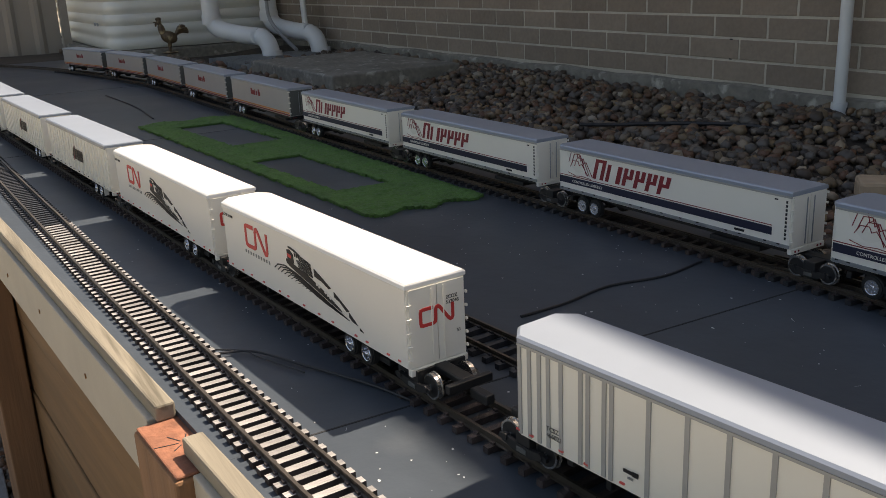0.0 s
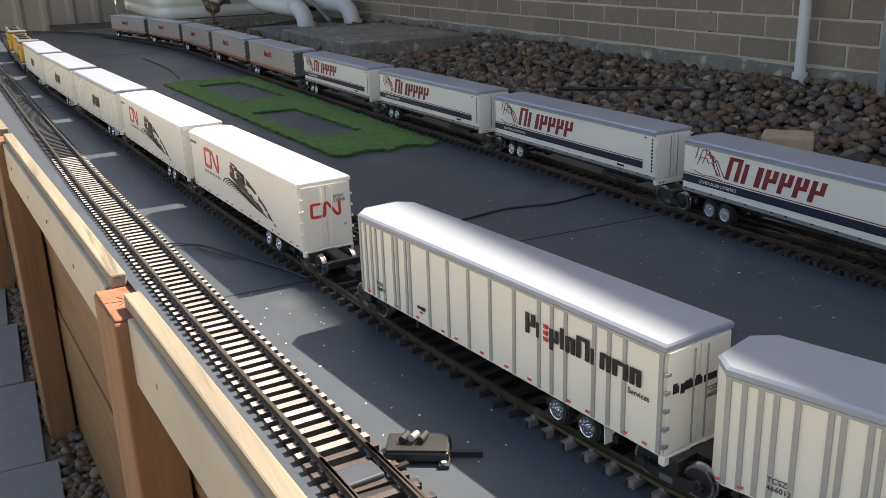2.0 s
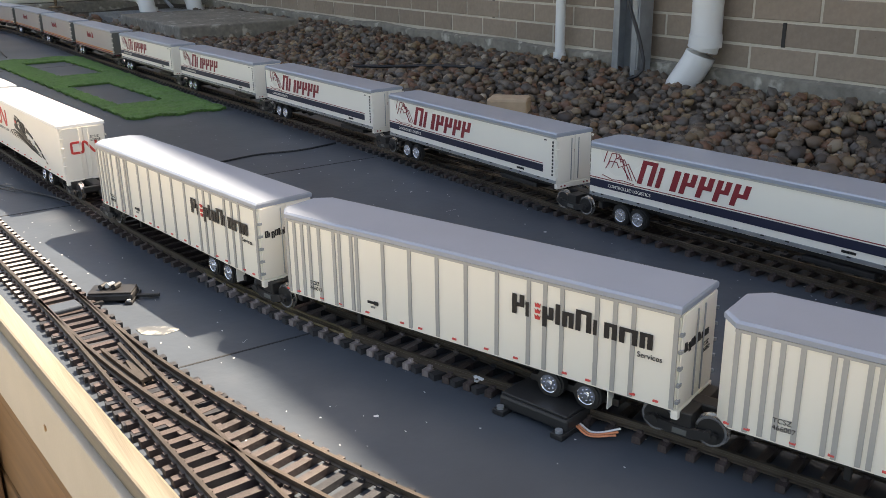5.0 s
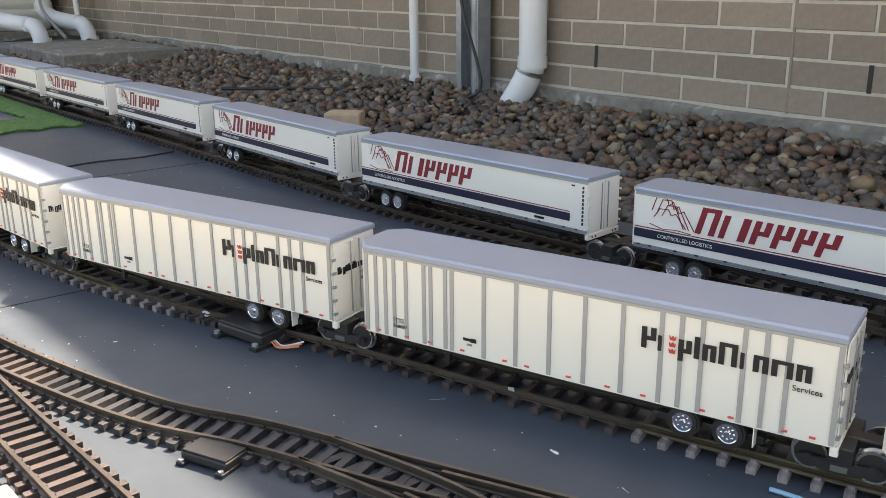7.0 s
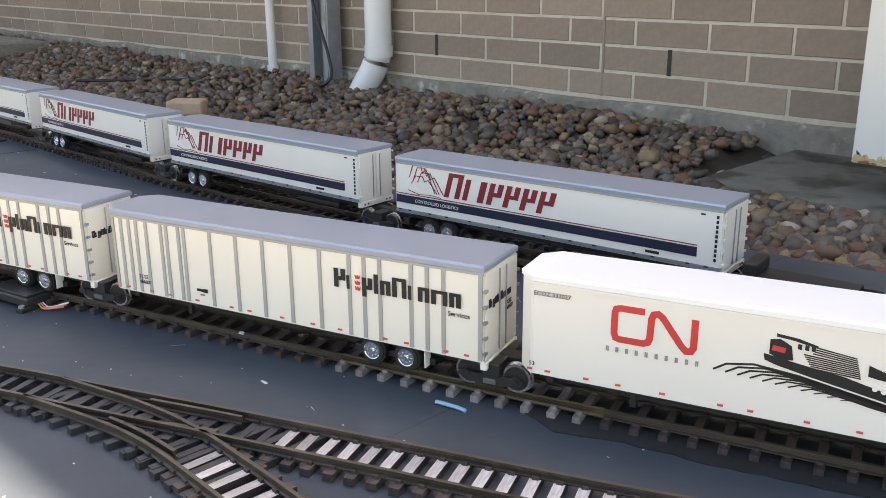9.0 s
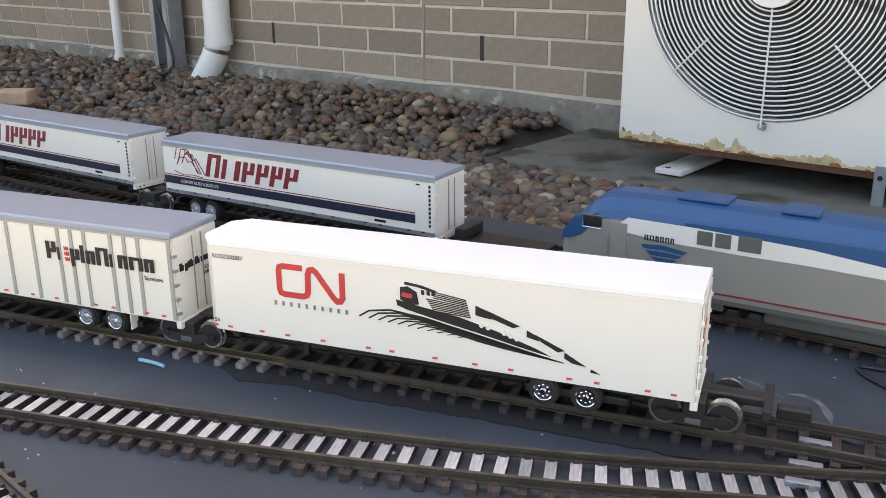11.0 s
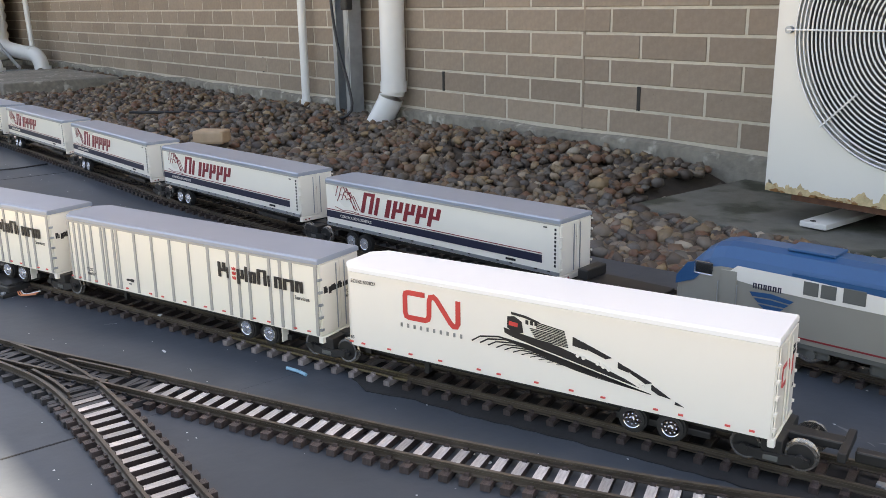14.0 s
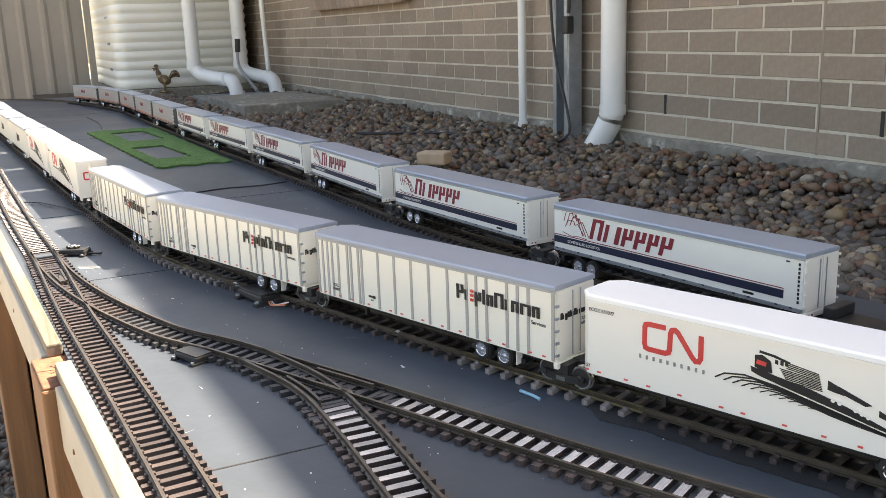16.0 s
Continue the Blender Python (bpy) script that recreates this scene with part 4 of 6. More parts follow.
# ---------------------------------------------------------------- rolling stock
def wheel(parent, name, x, y, z, r, w, rim, side=-1):
    bm = bmesh.new()
    vs = add_cyl(bm, (x, y - w / 2, z), (x, y + w / 2, z), r, 28)
    bmesh.ops.bevel(bm, geom=[e for e in bm.edges if len(e.link_faces) == 2 and e.calc_face_angle(0) > 1], offset=r * 0.14, segments=2, affect="EDGES")
    t = part(name, bm, M["tyre"], parent, "black rubber tyre", smooth=True)
    bm = bmesh.new()
    yo = y + side * w / 2
    add_cyl(bm, (x, yo - 0.0004 * side, z), (x, yo + side * 0.0006, z), r * 0.6, 24)
    add_cyl(bm, (x, yo, z), (x, yo + side * 0.0028, z), r * 0.22, 14, r * 0.17)
    for k in range(8):
        q = 2 * math.pi * k / 8
        add_cyl(bm, (x + r * 0.38 * math.cos(q), yo, z + r * 0.38 * math.sin(q)), (x + r * 0.38 * math.cos(q), yo + side * 0.0016, z + r * 0.38 * math.sin(q)), r * 0.07, 6)
    part("rim", bm, M["chrome"], t, "chrome rim", smooth=True)
    bm = bmesh.new()
    pts = [(x + r * 0.6 * math.cos(2 * math.pi * k / 24), yo + side * 0.0004, z + r * 0.6 * math.sin(2 * math.pi * k / 24)) for k in range(25)]
    add_tube(bm, pts, r * 0.05, 5)
    part("rim_lip", bm, M["chrome"], t)


RAIL_TOP = SLEEPER_TOP + 0.0084


def make_bogie():
    b = root("rail_bogie", "black four-wheel rail bogie with steel wheels under trailer ends", "bogie", "bogies")
    for s in (-1, 1):
        bm = bmesh.new()
        add_poly(bm, [(-0.035, 0.0125), (-0.035, 0.0165), (-0.028, 0.0185), (-0.012, 0.0165), (0.012, 0.0165), (0.028, 0.0185), (0.035, 0.0165), (0.035, 0.0125), (0.012, 0.0065), (-0.012, 0.0065)], s * 0.0335 - 0.002, s * 0.0335 + 0.002)
        bmesh.ops.transform(bm, matrix=Matrix.Translation((0, 0, RAIL_TOP)), verts=bm.verts)
        fr = part("side_frame", bm, M["black"], b)
        boxpart("spring_plate", M["dgrey"], fr, (-0.007, 0.007, s * 0.036 - 0.0006, s * 0.036 + 0.0006, RAIL_TOP + 0.0085, RAIL_TOP + 0.014), 0.0005)
        for x in (-0.026, 0.026):
            bm = bmesh.new()
            add_cyl(bm, (x, s * 0.0315, RAIL_TOP + 0.0155), (x, s * 0.037, RAIL_TOP + 0.0155), 0.0042, 12)
            part("axle_box", bm, M["black"], b, smooth=True)
    for x in (-0.026, 0.026):
        bm = bmesh.new()
        add_cyl(bm, (x, -0.03, RAIL_TOP + 0.0155), (x, 0.03, RAIL_TOP + 0.0155), 0.0025, 10)
        part("axle", bm, M["steel"], b)
        for s in (-1, 1):
            bm = bmesh.new()
            add_cyl(bm, (x, s * 0.0215, RAIL_TOP + 0.0155), (x, s * 0.027, RAIL_TOP + 0.0155), 0.0152, 28)
            add_cyl(bm, (x, s * 0.0203, RAIL_TOP + 0.0155), (x, s * 0.0218, RAIL_TOP + 0.0155), 0.0165, 28)
            w = part("rail_wheel", bm, M["steel"], b, "bright steel wheel")
            bm = bmesh.new()
            add_cyl(bm, (x, s * 0.0268, RAIL_TOP + 0.0155), (x, s * 0.0275, RAIL_TOP + 0.0155), 0.0128, 24)
            part("wheel_face", bm, M["black"], w)
    boxpart("bolster", M["black"], b, (-0.01, 0.01, -0.034, 0.034, RAIL_TOP + 0.014, RAIL_TOP + 0.03), 0.001)
    boxpart("frame", M["black"], b, (-0.048, 0.06, -0.009, 0.009, RAIL_TOP + 0.022, RAIL_TOP + 0.031), 0.002)
    boxpart("end_beam", M["black"], b, (0.058, 0.066, -0.03, 0.03, RAIL_TOP + 0.02, RAIL_TOP + 0.03), 0.001)
    boxpart("coupler", M["black"], b, (0.07, 0.1, -0.006, 0.006, RAIL_TOP + 0.012, RAIL_TOP + 0.024), 0.002)
    return b


W, BOX0, BOX1 = 0.081, 0.058, 0.144


def make_trailer(style, L, number="", rear_mark=""):
    """A road-rail trailer: its rear at x 0, its front at -L."""
    label, body, roofm = {
        "crown": ("cream ribbed model trailer with black lettering and red crowns", "cream", "roofg"),
        "cn": ("warm white model trailer with red ribbon logo and black train picture", "cnwhite", "roofw"),
        "swift": ("cream model trailer with slanted black lettering", "cream", "roofg"),
        "clipper": ("white model trailer with red lettering, ship sketch and navy band", "white", "roofg"),
        "santa": ("silver model trailer with dark red lettering and orange band", "silver", "roofg"),
    }[style]
    t = root("model_trailer", label, "model trailer", {"crown": "cream trailers", "cn": "white trailers", "swift": "swift trailers", "clipper": "clipper trailers", "santa": "silver trailers"}[style])
    h = W / 2
    BOX0, BOX1 = (0.048, 0.149) if style in ("crown", "cn", "swift") else (0.058, 0.144)
    bm = bmesh.new()
    c = 0.016 if style in ("crown", "cn") else 0.008
    outline = [(0, -h), (0, h), (-L + c, h), (-L, h - c), (-L, -h + c), (-L + c, -h)]
    lo = [bm.verts.new((x, y, BOX0)) for x, y in outline]
    hi = [bm.verts.new((x, y, BOX1 - 0.003)) for x, y in outline]
    bm.faces.new(lo)
    bm.faces.new(hi[::-1])
    for i in range(6):
        j = (i + 1) % 6
        bm.faces.new((lo[j], lo[i], hi[i], hi[j]))
    bmesh.ops.bevel(bm, geom=[e for e in bm.edges if abs(e.verts[0].co.z - e.verts[1].co.z) > 0.01], offset=0.0016, segments=2, affect="EDGES")
    box = part("body", bm, M[body], t)
    bm = bmesh.new()
    outline = [(0.001, -h - 0.0012), (0.001, h + 0.0012), (-L + c, h + 0.0012), (-L - 0.001, h - c), (-L - 0.001, -h + c), (-L + c, -h - 0.0012)]
    lo = [bm.verts.new((x, y, BOX1 - 0.0055)) for x, y in outline]
    mid = [bm.verts.new((x, y, BOX1 - 0.001)) for x, y in outline]
    hi = [bm.verts.new((x * 0.994 - 0.0008, y * 0.94, BOX1 + 0.0012)) for x, y in outline]
    bm.faces.new(hi[::-1])
    bm.faces.new(lo)
    for a, b in ((lo, mid), (mid, hi)):
        for i in range(6):
            j = (i + 1) % 6
            bm.faces.new((a[j], a[i], b[i], b[j]))
    part("roof", bm, [M[roofm]], t, "flat roof sheet")
    boxpart("top_rail", M["ribg" if style != "cn" else body], box, (-L + c, 0.0006, -h - 0.0016, -h, BOX1 - 0.0085, BOX1 - 0.0058))
    y = -h - 0.0009
    if style == "crown":
        for f in (0.036, 0.061, 0.086, 0.109, 0.14, 0.186, 0.203, 0.239, 0.255, 0.331, 0.404, 0.477, 0.55, 0.625, 0.698, 0.734, 0.771, 0.843, 0.879, 0.915, 0.994):
            bm = bmesh.new()
            x = -L * (1 - f)
            add_box(bm, x - 0.0022, x + 0.0022, y - 0.0005, y + 0.0012, BOX0 + 0.002, BOX1 - 0.0085)
            part("side_post", bm, M["ribg"], box)
        wx0, wz, wh = -L * 0.338, BOX1 - 0.0465, 0.021
        word(box, "wordmark", (0.66, 0.42), wx0, wz, wh, M["ink"], y - 0.0011, 0.1, heights=(1, 0.72), kinds="pi", label="bold black wordmark as plain blocks")
        word(box, "wordmark", (0.58, 0.24, 0.58, 0.78, 0.42, 0.62, 0.86, 0.6), wx0 + 1.68 * wh, wz, wh, M["ink"], y - 0.0011, 0.12, heights=(-1.0, 1.0, 0.74, 1.0, 0.72, 0.74, 0.72, 0.72), kinds="pioo" + "iooo")
        for k in range(3):
            bm = bmesh.new()
            x, z = wx0 + 1.29 * wh, wz + k * 0.0064
            add_poly(bm, [(x, z), (x + 0.005, z), (x + 0.0058, z + 0.0042), (x + 0.004, z + 0.0022), (x + 0.0025, z + 0.0046), (x + 0.001, z + 0.0022), (x - 0.0008, z + 0.0042)], y - 0.0011, y)
            part("crown_mark", bm, M["red"], box)
        text(box, "lettering", "Services", wx0 + 6.5 * wh, wz - 0.0095, 0.0076, M["ink"], y - 0.0006)
        text(box, "lettering", "TCSZ\n" + number, -L * 0.895, BOX0 + 0.02, 0.0066, M["ink"], y - 0.0006)
        bm = bmesh.new()
        add_box(bm, -L * 0.717, -L * 0.717 + 0.009, y - 0.0007, y, BOX0 + 0.0175, BOX0 + 0.0205)
        add_box(bm, -L * 0.717 + 0.0095, -L * 0.717 + 0.016, y - 0.0007, y, BOX0 + 0.0168, BOX0 + 0.0212)
        part("logo", bm, M["ink"], box)
        word(box, "wordmark", (0.5, 0.5, 0.5, 0.5, 0.5), -L * 0.708, BOX0 + 0.0125, 0.002, M["greyink"], y - 0.0007)
    if style == "cn":
        x, z, s = -L * 0.812, BOX1 - 0.0535, 0.0345
        curve = [(0.8, 1.0), (0.15, 1.0), (0.03, 0.96), (0.0, 0.85), (0.0, 0.2), (0.04, 0.06), (0.15, 0.02), (0.8, 0.02), (0.92, 0.08), (0.96, 0.2), (0.98, 0.82), (1.03, 0.96), (1.15, 1.0), (1.26, 0.92), (1.8, 0.12), (1.92, 0.0), (2.04, 0.02), (2.1, 0.14), (2.1, 1.0)]
        band(box, "logo", [(x + u * s, z + 0.003 + v * s * 0.9) for u, v in curve], 0.0062, M["red"], y, "red ribbon logo")
        word(box, "wordmark", (0.55,) * 10, x - 0.007, z - 0.0095, 0.0048, M["greyink"], y, 1.35, label="small grey wordmark as plain blocks")
        bx, bz, bw, bh = -L * 0.645, BOX0 + 0.014, 0.248, 0.068
        P = lambda u, v: (bx + (u - 215) / 780 * bw, bz + (665 - v) / 300 * bh)
        for pts in (((370, 395), (395, 388), (425, 410), (432, 465), (400, 470), (370, 452)), ((385, 368), (440, 376), (490, 394), (490, 403), (430, 386), (385, 380)),
                    ((356, 455), (450, 476), (560, 497), (680, 538), (800, 590), (850, 618), (760, 596), (640, 562), (480, 520), (390, 494), (360, 480)),
                    ((615, 435), (655, 455), (668, 488), (640, 484), (615, 478)), ((775, 515), (803, 533), (815, 556), (797, 552), (775, 544)),
                    ((890, 590), (955, 640), (915, 634), (890, 616)), ((970, 648), (997, 665), (968, 662))):
            bm = bmesh.new()
            add_poly(bm, [P(u, v) for u, v in pts], y, y + 0.0007)
            part("picture_shape", bm, M["ink"], box)
        bm = bmesh.new()
        add_poly(bm, [P(378, 415), P(412, 420), P(410, 440), P(376, 436)], y - 0.0005, y + 0.0006)
        part("picture_shape", bm, M["red"], box)
        for u0 in (440, 458, 474):
            bm = bmesh.new()
            add_poly(bm, [P(u0, 396), P(u0 + 10, 398), P(u0 + 10, 418), P(u0, 416)], y, y + 0.0007)
            part("picture_shape", bm, M["ink"], box)
        for k in range(11):
            band(box, "picture_line", [P(488 - 3 * k if k < 4 else 440 + 4 * k, 400 + 8.5 * k), P(585 + 1.5 * k, 418 + 7.5 * k)], 0.0009, M["ink"], y)
            band(box, "picture_line", [P(228 + 33 * k, 556 + 3.5 * k), P(262 + 32 * k, 525 + 6 * k), P(335 + 29 * k, 508 + 9 * k), P(450 + 26 * k, 524 + 9 * k), P(640 + 18 * k, 574 + 5.5 * k), P(830 + 6 * k, 626 + 1.2 * k)], 0.0017 - 0.00011 * k, M["ink"], y)
        for k in range(7):
            band(box, "picture_line", [P(650 + 3 * k, 453 + 5 * k), P(752 - 3 * k, 503 + 1.5 * k)], 0.0008, M["ink"], y)
            band(box, "picture_line", [P(800 + 3 * k, 531 + 4 * k), P(890 - 3 * k, 584 + 1.5 * k)], 0.0007, M["ink"], y)
        for u, v in ((635, 522), (656, 528), (706, 542), (726, 551), (745, 560), (845, 604), (862, 611)):
            bm = bmesh.new()
            bmesh.ops.create_cone(bm, cap_ends=True, segments=12, radius1=0.0022, radius2=0.0022, depth=0.001, matrix=Matrix.Translation((P(u, v)[0], y - 0.0001, P(u, v)[1])) @ Matrix.Rotation(radians(90), 4, "X"))
            part("picture_shape", bm, M["cnwhite"], box)
        text(box, "lettering", "ECOZ " + number, -L * 0.965, BOX1 - 0.019, 0.0062, M["ink"], y)
        text(box, "lettering", "53", -L * 0.972, BOX0 + 0.009, 0.006, M["ink"], y)
    if style == "swift":
        for k in range(20):
            x = -L * (0.03 + 0.047 * k)
            boxpart("side_post", M["cream"], box, (x - 0.0018, x + 0.0018, y - 0.0006, y + 0.001, BOX0 + 0.002, BOX1 - 0.0085))
        word(box, "wordmark", (0.7, 0.8, 0.25, 0.6, 0.6), -L * 0.53, BOX0 + 0.034, 0.026, M["ink"], y - 0.0012, 0.1, 0.25, label="slanted black wordmark as plain blocks")
        band(box, "logo", [(-L * 0.52, BOX0 + 0.03), (-L * 0.49, BOX0 + 0.066)], 0.0025, M["dred"], y - 0.0012)
        band(box, "logo", [(-L * 0.535, BOX0 + 0.04), (-L * 0.5, BOX0 + 0.062)], 0.003, M["ink"], y - 0.0012)
    if style == "clipper":
        word(box, "wordmark", (0.78, 0.58, 0.3, 0.64, 0.64, 0.62, 0.68), -L * 0.81, BOX0 + 0.0365, 0.036, M["dred"], y, 0.16, 0.28, heights=(1.05, 0.9, 0.9, 0.9, 0.9, 0.9, 0.9), kinds="oiipppp", label="red slanted wordmark as plain blocks")
        for off, sc in ((0, 1), (0.008, 0.86), (0.016, 0.7), (0.004, 0.55)):
            x, z = -L * 0.935 + off, BOX0 + 0.038
            band(box, "ship_sketch", [(x, z + 0.02 * sc), (x + 0.008, z + 0.043 * sc), (x + 0.022, z + 0.044 * sc), (x + 0.026, z + 0.03 * sc), (x + 0.033, z + 0.036 * sc), (x + 0.05, z)], 0.0011, M["dred"], y)
        band(box, "ship_sketch", [(-L * 0.94, BOX0 + 0.038), (-L * 0.9, BOX0 + 0.033), (-L * 0.86, BOX0 + 0.035), (-L * 0.82, BOX0 + 0.033)], 0.0009, M["dred"], y)
        boxpart("navy_band", M["navy"], box, (-L + c, -L * 0.06, y + 0.0001, y + 0.0012, BOX0 + 0.016, BOX0 + 0.0285))
        boxpart("red_line", M["dred"], box, (-L + c, -L * 0.06, y + 0.0001, y + 0.0012, BOX0 + 0.0305, BOX0 + 0.0317))
        text(box, "lettering", "CONTROLLED LOGISTICS", -L * 0.915, BOX0 + 0.0195, 0.0072, M["white"], y - 0.0002)
        boxpart("side_rail", M["galv"], box, (-L + c, 0.0, y, y + 0.0014, BOX0 + 0.0006, BOX0 + 0.006))
        word(box, "wordmark", (0.6,) * 8, -L * 0.19, BOX0 + 0.0095, 0.0035, M["ink"], y, 0.1)
        for k in range(10):
            bm = bmesh.new()
            add_box(bm, -0.0095, -0.0065, y, y + 0.0008, BOX1 - 0.017 - k * 0.0062, BOX1 - 0.013 - k * 0.0062)
            part("number_mark", bm, M["ink"], box)
        bm = bmesh.new()
        add_box(bm, -0.03, -0.024, y, y + 0.0008, BOX1 - 0.0145, BOX1 - 0.0125)
        part("logo", bm, M["ink"], box)
        word(box, "wordmark", (0.5,) * 7, 0, 0, 0.006, M["dred"], 0, 0.1, 0.2, place=Matrix.Translation((0.0012, -0.014, BOX0 + 0.05)) @ Matrix.Rotation(radians(90), 4, "Z"))
    if style == "santa":
        word(box, "wordmark", (0.6, 0.5, 0.5, 0.35, 0.5), -L * 0.62, BOX0 + 0.042, 0.021, M["dred"], y, 0.07, heights=(1, 0.7, 0.7, 0.9, 0.7), label="dark red wordmark as plain blocks")
        word(box, "wordmark", (0.6, 0.45), -L * 0.62 + 0.068, BOX0 + 0.042, 0.021, M["dred"], y, 0.07, heights=(1, 0.7))
        boxpart("orange_band", M["orange"], box, (-L + c, 0, y, y + 0.0012, BOX0 + 0.008, BOX0 + 0.012))
        boxpart("red_line", M["dred"], box, (-L + c, 0, y, y + 0.0012, BOX0 + 0.002, BOX0 + 0.006))
    # red reflectors along the sill
    rm = M["lred"] if style in ("crown", "cn") else M["ink"]
    for f in (0.03, 0.065, 0.14, 0.2, 0.28, 0.38, 0.43, 0.52, 0.6, 0.67, 0.78, 0.83, 0.92, 0.965):
        boxpart("reflector", rm, box, (-L * (1 - f) - 0.0026, -L * (1 - f) + 0.0026, y - 0.0006, y + 0.0008, BOX0 + 0.0042, BOX0 + 0.006))
    # rear doors
    d = boxpart("rear_door", M["white" if style != "santa" else "dgrey"], t, (0.0005, 0.0018, -h + 0.003, -0.0006, BOX0 + 0.002, BOX1 - 0.007))
    d2 = boxpart("rear_door", M["white" if style != "santa" else "dgrey"], t, (0.0005, 0.0018, 0.0006, h - 0.003, BOX0 + 0.002, BOX1 - 0.007))
    for dd, ys in ((d, (-0.026, -0.008)), (d2, (0.008, 0.026))):
        bm = bmesh.new()
        add_tube(bm, [(0.003, ys[1] if ys[0] < 0 else ys[0], BOX0 + 0.004), (0.003, ys[1] if ys[0] < 0 else ys[0], BOX1 - 0.01)], 0.0008, 6)
        part("lock_rod", bm, M["galv" if style != "cn" else "white"], dd)
        for k in range(5):
            z = BOX0 + 0.008 + k * 0.0165
            yy = -h if ys[0] < 0 else h
            boxpart("hinge", M["galv" if style == "crown" else "white"], dd, (0.0, 0.0032, yy - 0.0012, yy + 0.005 if yy < 0 else yy + 0.0012, z, z + 0.003))
    boxpart("rear_sill", M["white" if style != "santa" else "black"], t, (-0.004, 0.003, -h + 0.001, h - 0.001, BOX0 - 0.009, BOX0), 0.001)
    for yy in (-0.03, -0.022, 0.022, 0.03):
        bm = bmesh.new()
        add_cyl(bm, (0.003, yy, BOX0 - 0.0045), (0.004, yy, BOX0 - 0.0045), 0.0016, 8)
        part("tail_light", bm, M["dred"], t)
    if style == "cn":
        cu = [(u * 0.021, v * 0.0195) for u, v in curve]
        band(d, "logo", cu, 0.0042, M["red"], 0).matrix_local = Matrix.Translation((0.0022, -0.023, BOX0 + 0.048)) @ Matrix.Rotation(radians(90), 4, "Z")
        text(d, "lettering", "53", 0.0022, BOX0 + 0.03, 0.005, M["ink"], 0.026, END_FACE)
        text(d, "lettering", "ECOZ\n" + number, 0.0022, BOX0 + 0.073, 0.006, M["ink"], 0.012, END_FACE)
    if style == "crown":
        word(d, "wordmark", (0.55, 0.35, 0.5, 0.5, 0.25, 0.5, 0.6, 0.4, 0.5, 0.6, 0.5), 0, 0, 0.0088, M["ink"], 0, 0.08, heights=(1, 0.7, -1, 0.9, 1, 0.7, 1, 0.7, 0.7, 0.7, 0.7), place=Matrix.Translation((0.0026, -0.032, BOX0 + 0.056)) @ Matrix.Rotation(radians(90), 4, "Z"))
        text(d, "lettering", "TCSZ\n" + number, 0.0024, BOX0 + 0.046, 0.0062, M["ink"], 0.008, END_FACE)
    # underside, wheels, landing legs, mudflap
    boxpart("chassis", M["black"], t, (-L + 0.02, -0.004, -0.022, 0.022, BOX0 - 0.012, BOX0 - 0.0005))
    boxpart("sub_frame", M["black"], t, (-0.16, -0.06, -0.03, 0.03, BOX0 - 0.02, BOX0 - 0.0125), 0.001)
    wx = (-0.09, -0.132) if style != "clipper" and style != "santa" else (-L + 0.072, -L + 0.106)
    if style == "cn":
        wx = (-0.098, -0.139)
    wz, wr = (0.0355, 0.0155) if style in ("crown", "cn", "swift") else (0.036, 0.0172)
    for x in wx:
        for s in (-1, 1):
            wheel(t, "tyre", x, s * (h - 0.007), wz, wr, 0.012, M["chrome"], s)
        bm = bmesh.new()
        add_cyl(bm, (x, -h + 0.012, wz), (x, h - 0.012, wz), 0.003, 8)
        part("axle", bm, M["black"], t)
    if style in ("crown", "swift"):
        for s in (-1, 1):
            boxpart("mudflap", M["white"], t, (-0.068, -0.067, s * (h - 0.007) - 0.006, s * (h - 0.007) + 0.006, 0.028, BOX0 - 0.0005))
    for s in (-1, 1):
        lx = -L * 0.78 if style not in ("clipper", "santa") else -L * 0.22
        boxpart("landing_leg", M["black"], t, (lx - 0.003, lx + 0.003, s * 0.02 - 0.003, s * 0.02 + 0.003, BOX0 - 0.024, BOX0 - 0.0005), 0.0005)
    return t


def on_line(line, x):
    p = min(line, key=lambda q: abs(q.x - x))
    i = line.index(p)
    return p, tangent(line, i)


FLINE, BLINE = spline(FT, 0.004), spline(BT, 0.004)


def car_pose(line, xr, L):
    """A car whose rear lies at xr on the line and whose front rests on it too."""
    r, _ = on_line(line, xr)
    f = min((p for p in line if p.x < r.x), key=lambda q: abs((q - r).length - L))
    d = (r - f).normalized()
    return Matrix.Translation((r.x, r.y, 0)) @ Matrix.Rotation(math.atan2(d.y, d.x), 4, "Z")


bogie = make_bogie()


def set_bogie(line, x, first=[True]):
    p, d = on_line(line, x)
    m = Matrix.Translation((p.x, p.y, 0)) @ Matrix.Rotation(math.atan2(d.y, d.x), 4, "Z")
    if first[0]:
        bogie.matrix_world = m
        first[0] = False
    else:
        copy_thing(bogie, m)


LC = 0.519
for number, xr in (("466023", -0.768), ("466012", -0.244), ("466007", 0.28)):
    make_trailer("crown", LC, number).matrix_world = car_pose(FLINE, xr + 0.006, LC)
    set_bogie(FLINE, xr + 0.009)
make_trailer("cn", 0.518, "532027").matrix_world = car_pose(FLINE, 0.805, 0.518)
set_bogie(FLINE, 0.806)
make_trailer("cn", 0.537, "532048").matrix_world = car_pose(FLINE, -1.448, 0.537)
set_bogie(FLINE, -1.45)
set_bogie(FLINE, -1.26)
make_trailer("cn", 0.555, "532031").matrix_world = car_pose(FLINE, -2.024, 0.555)
set_bogie(FLINE, -2.02)
sw = make_trailer("swift", 0.56)
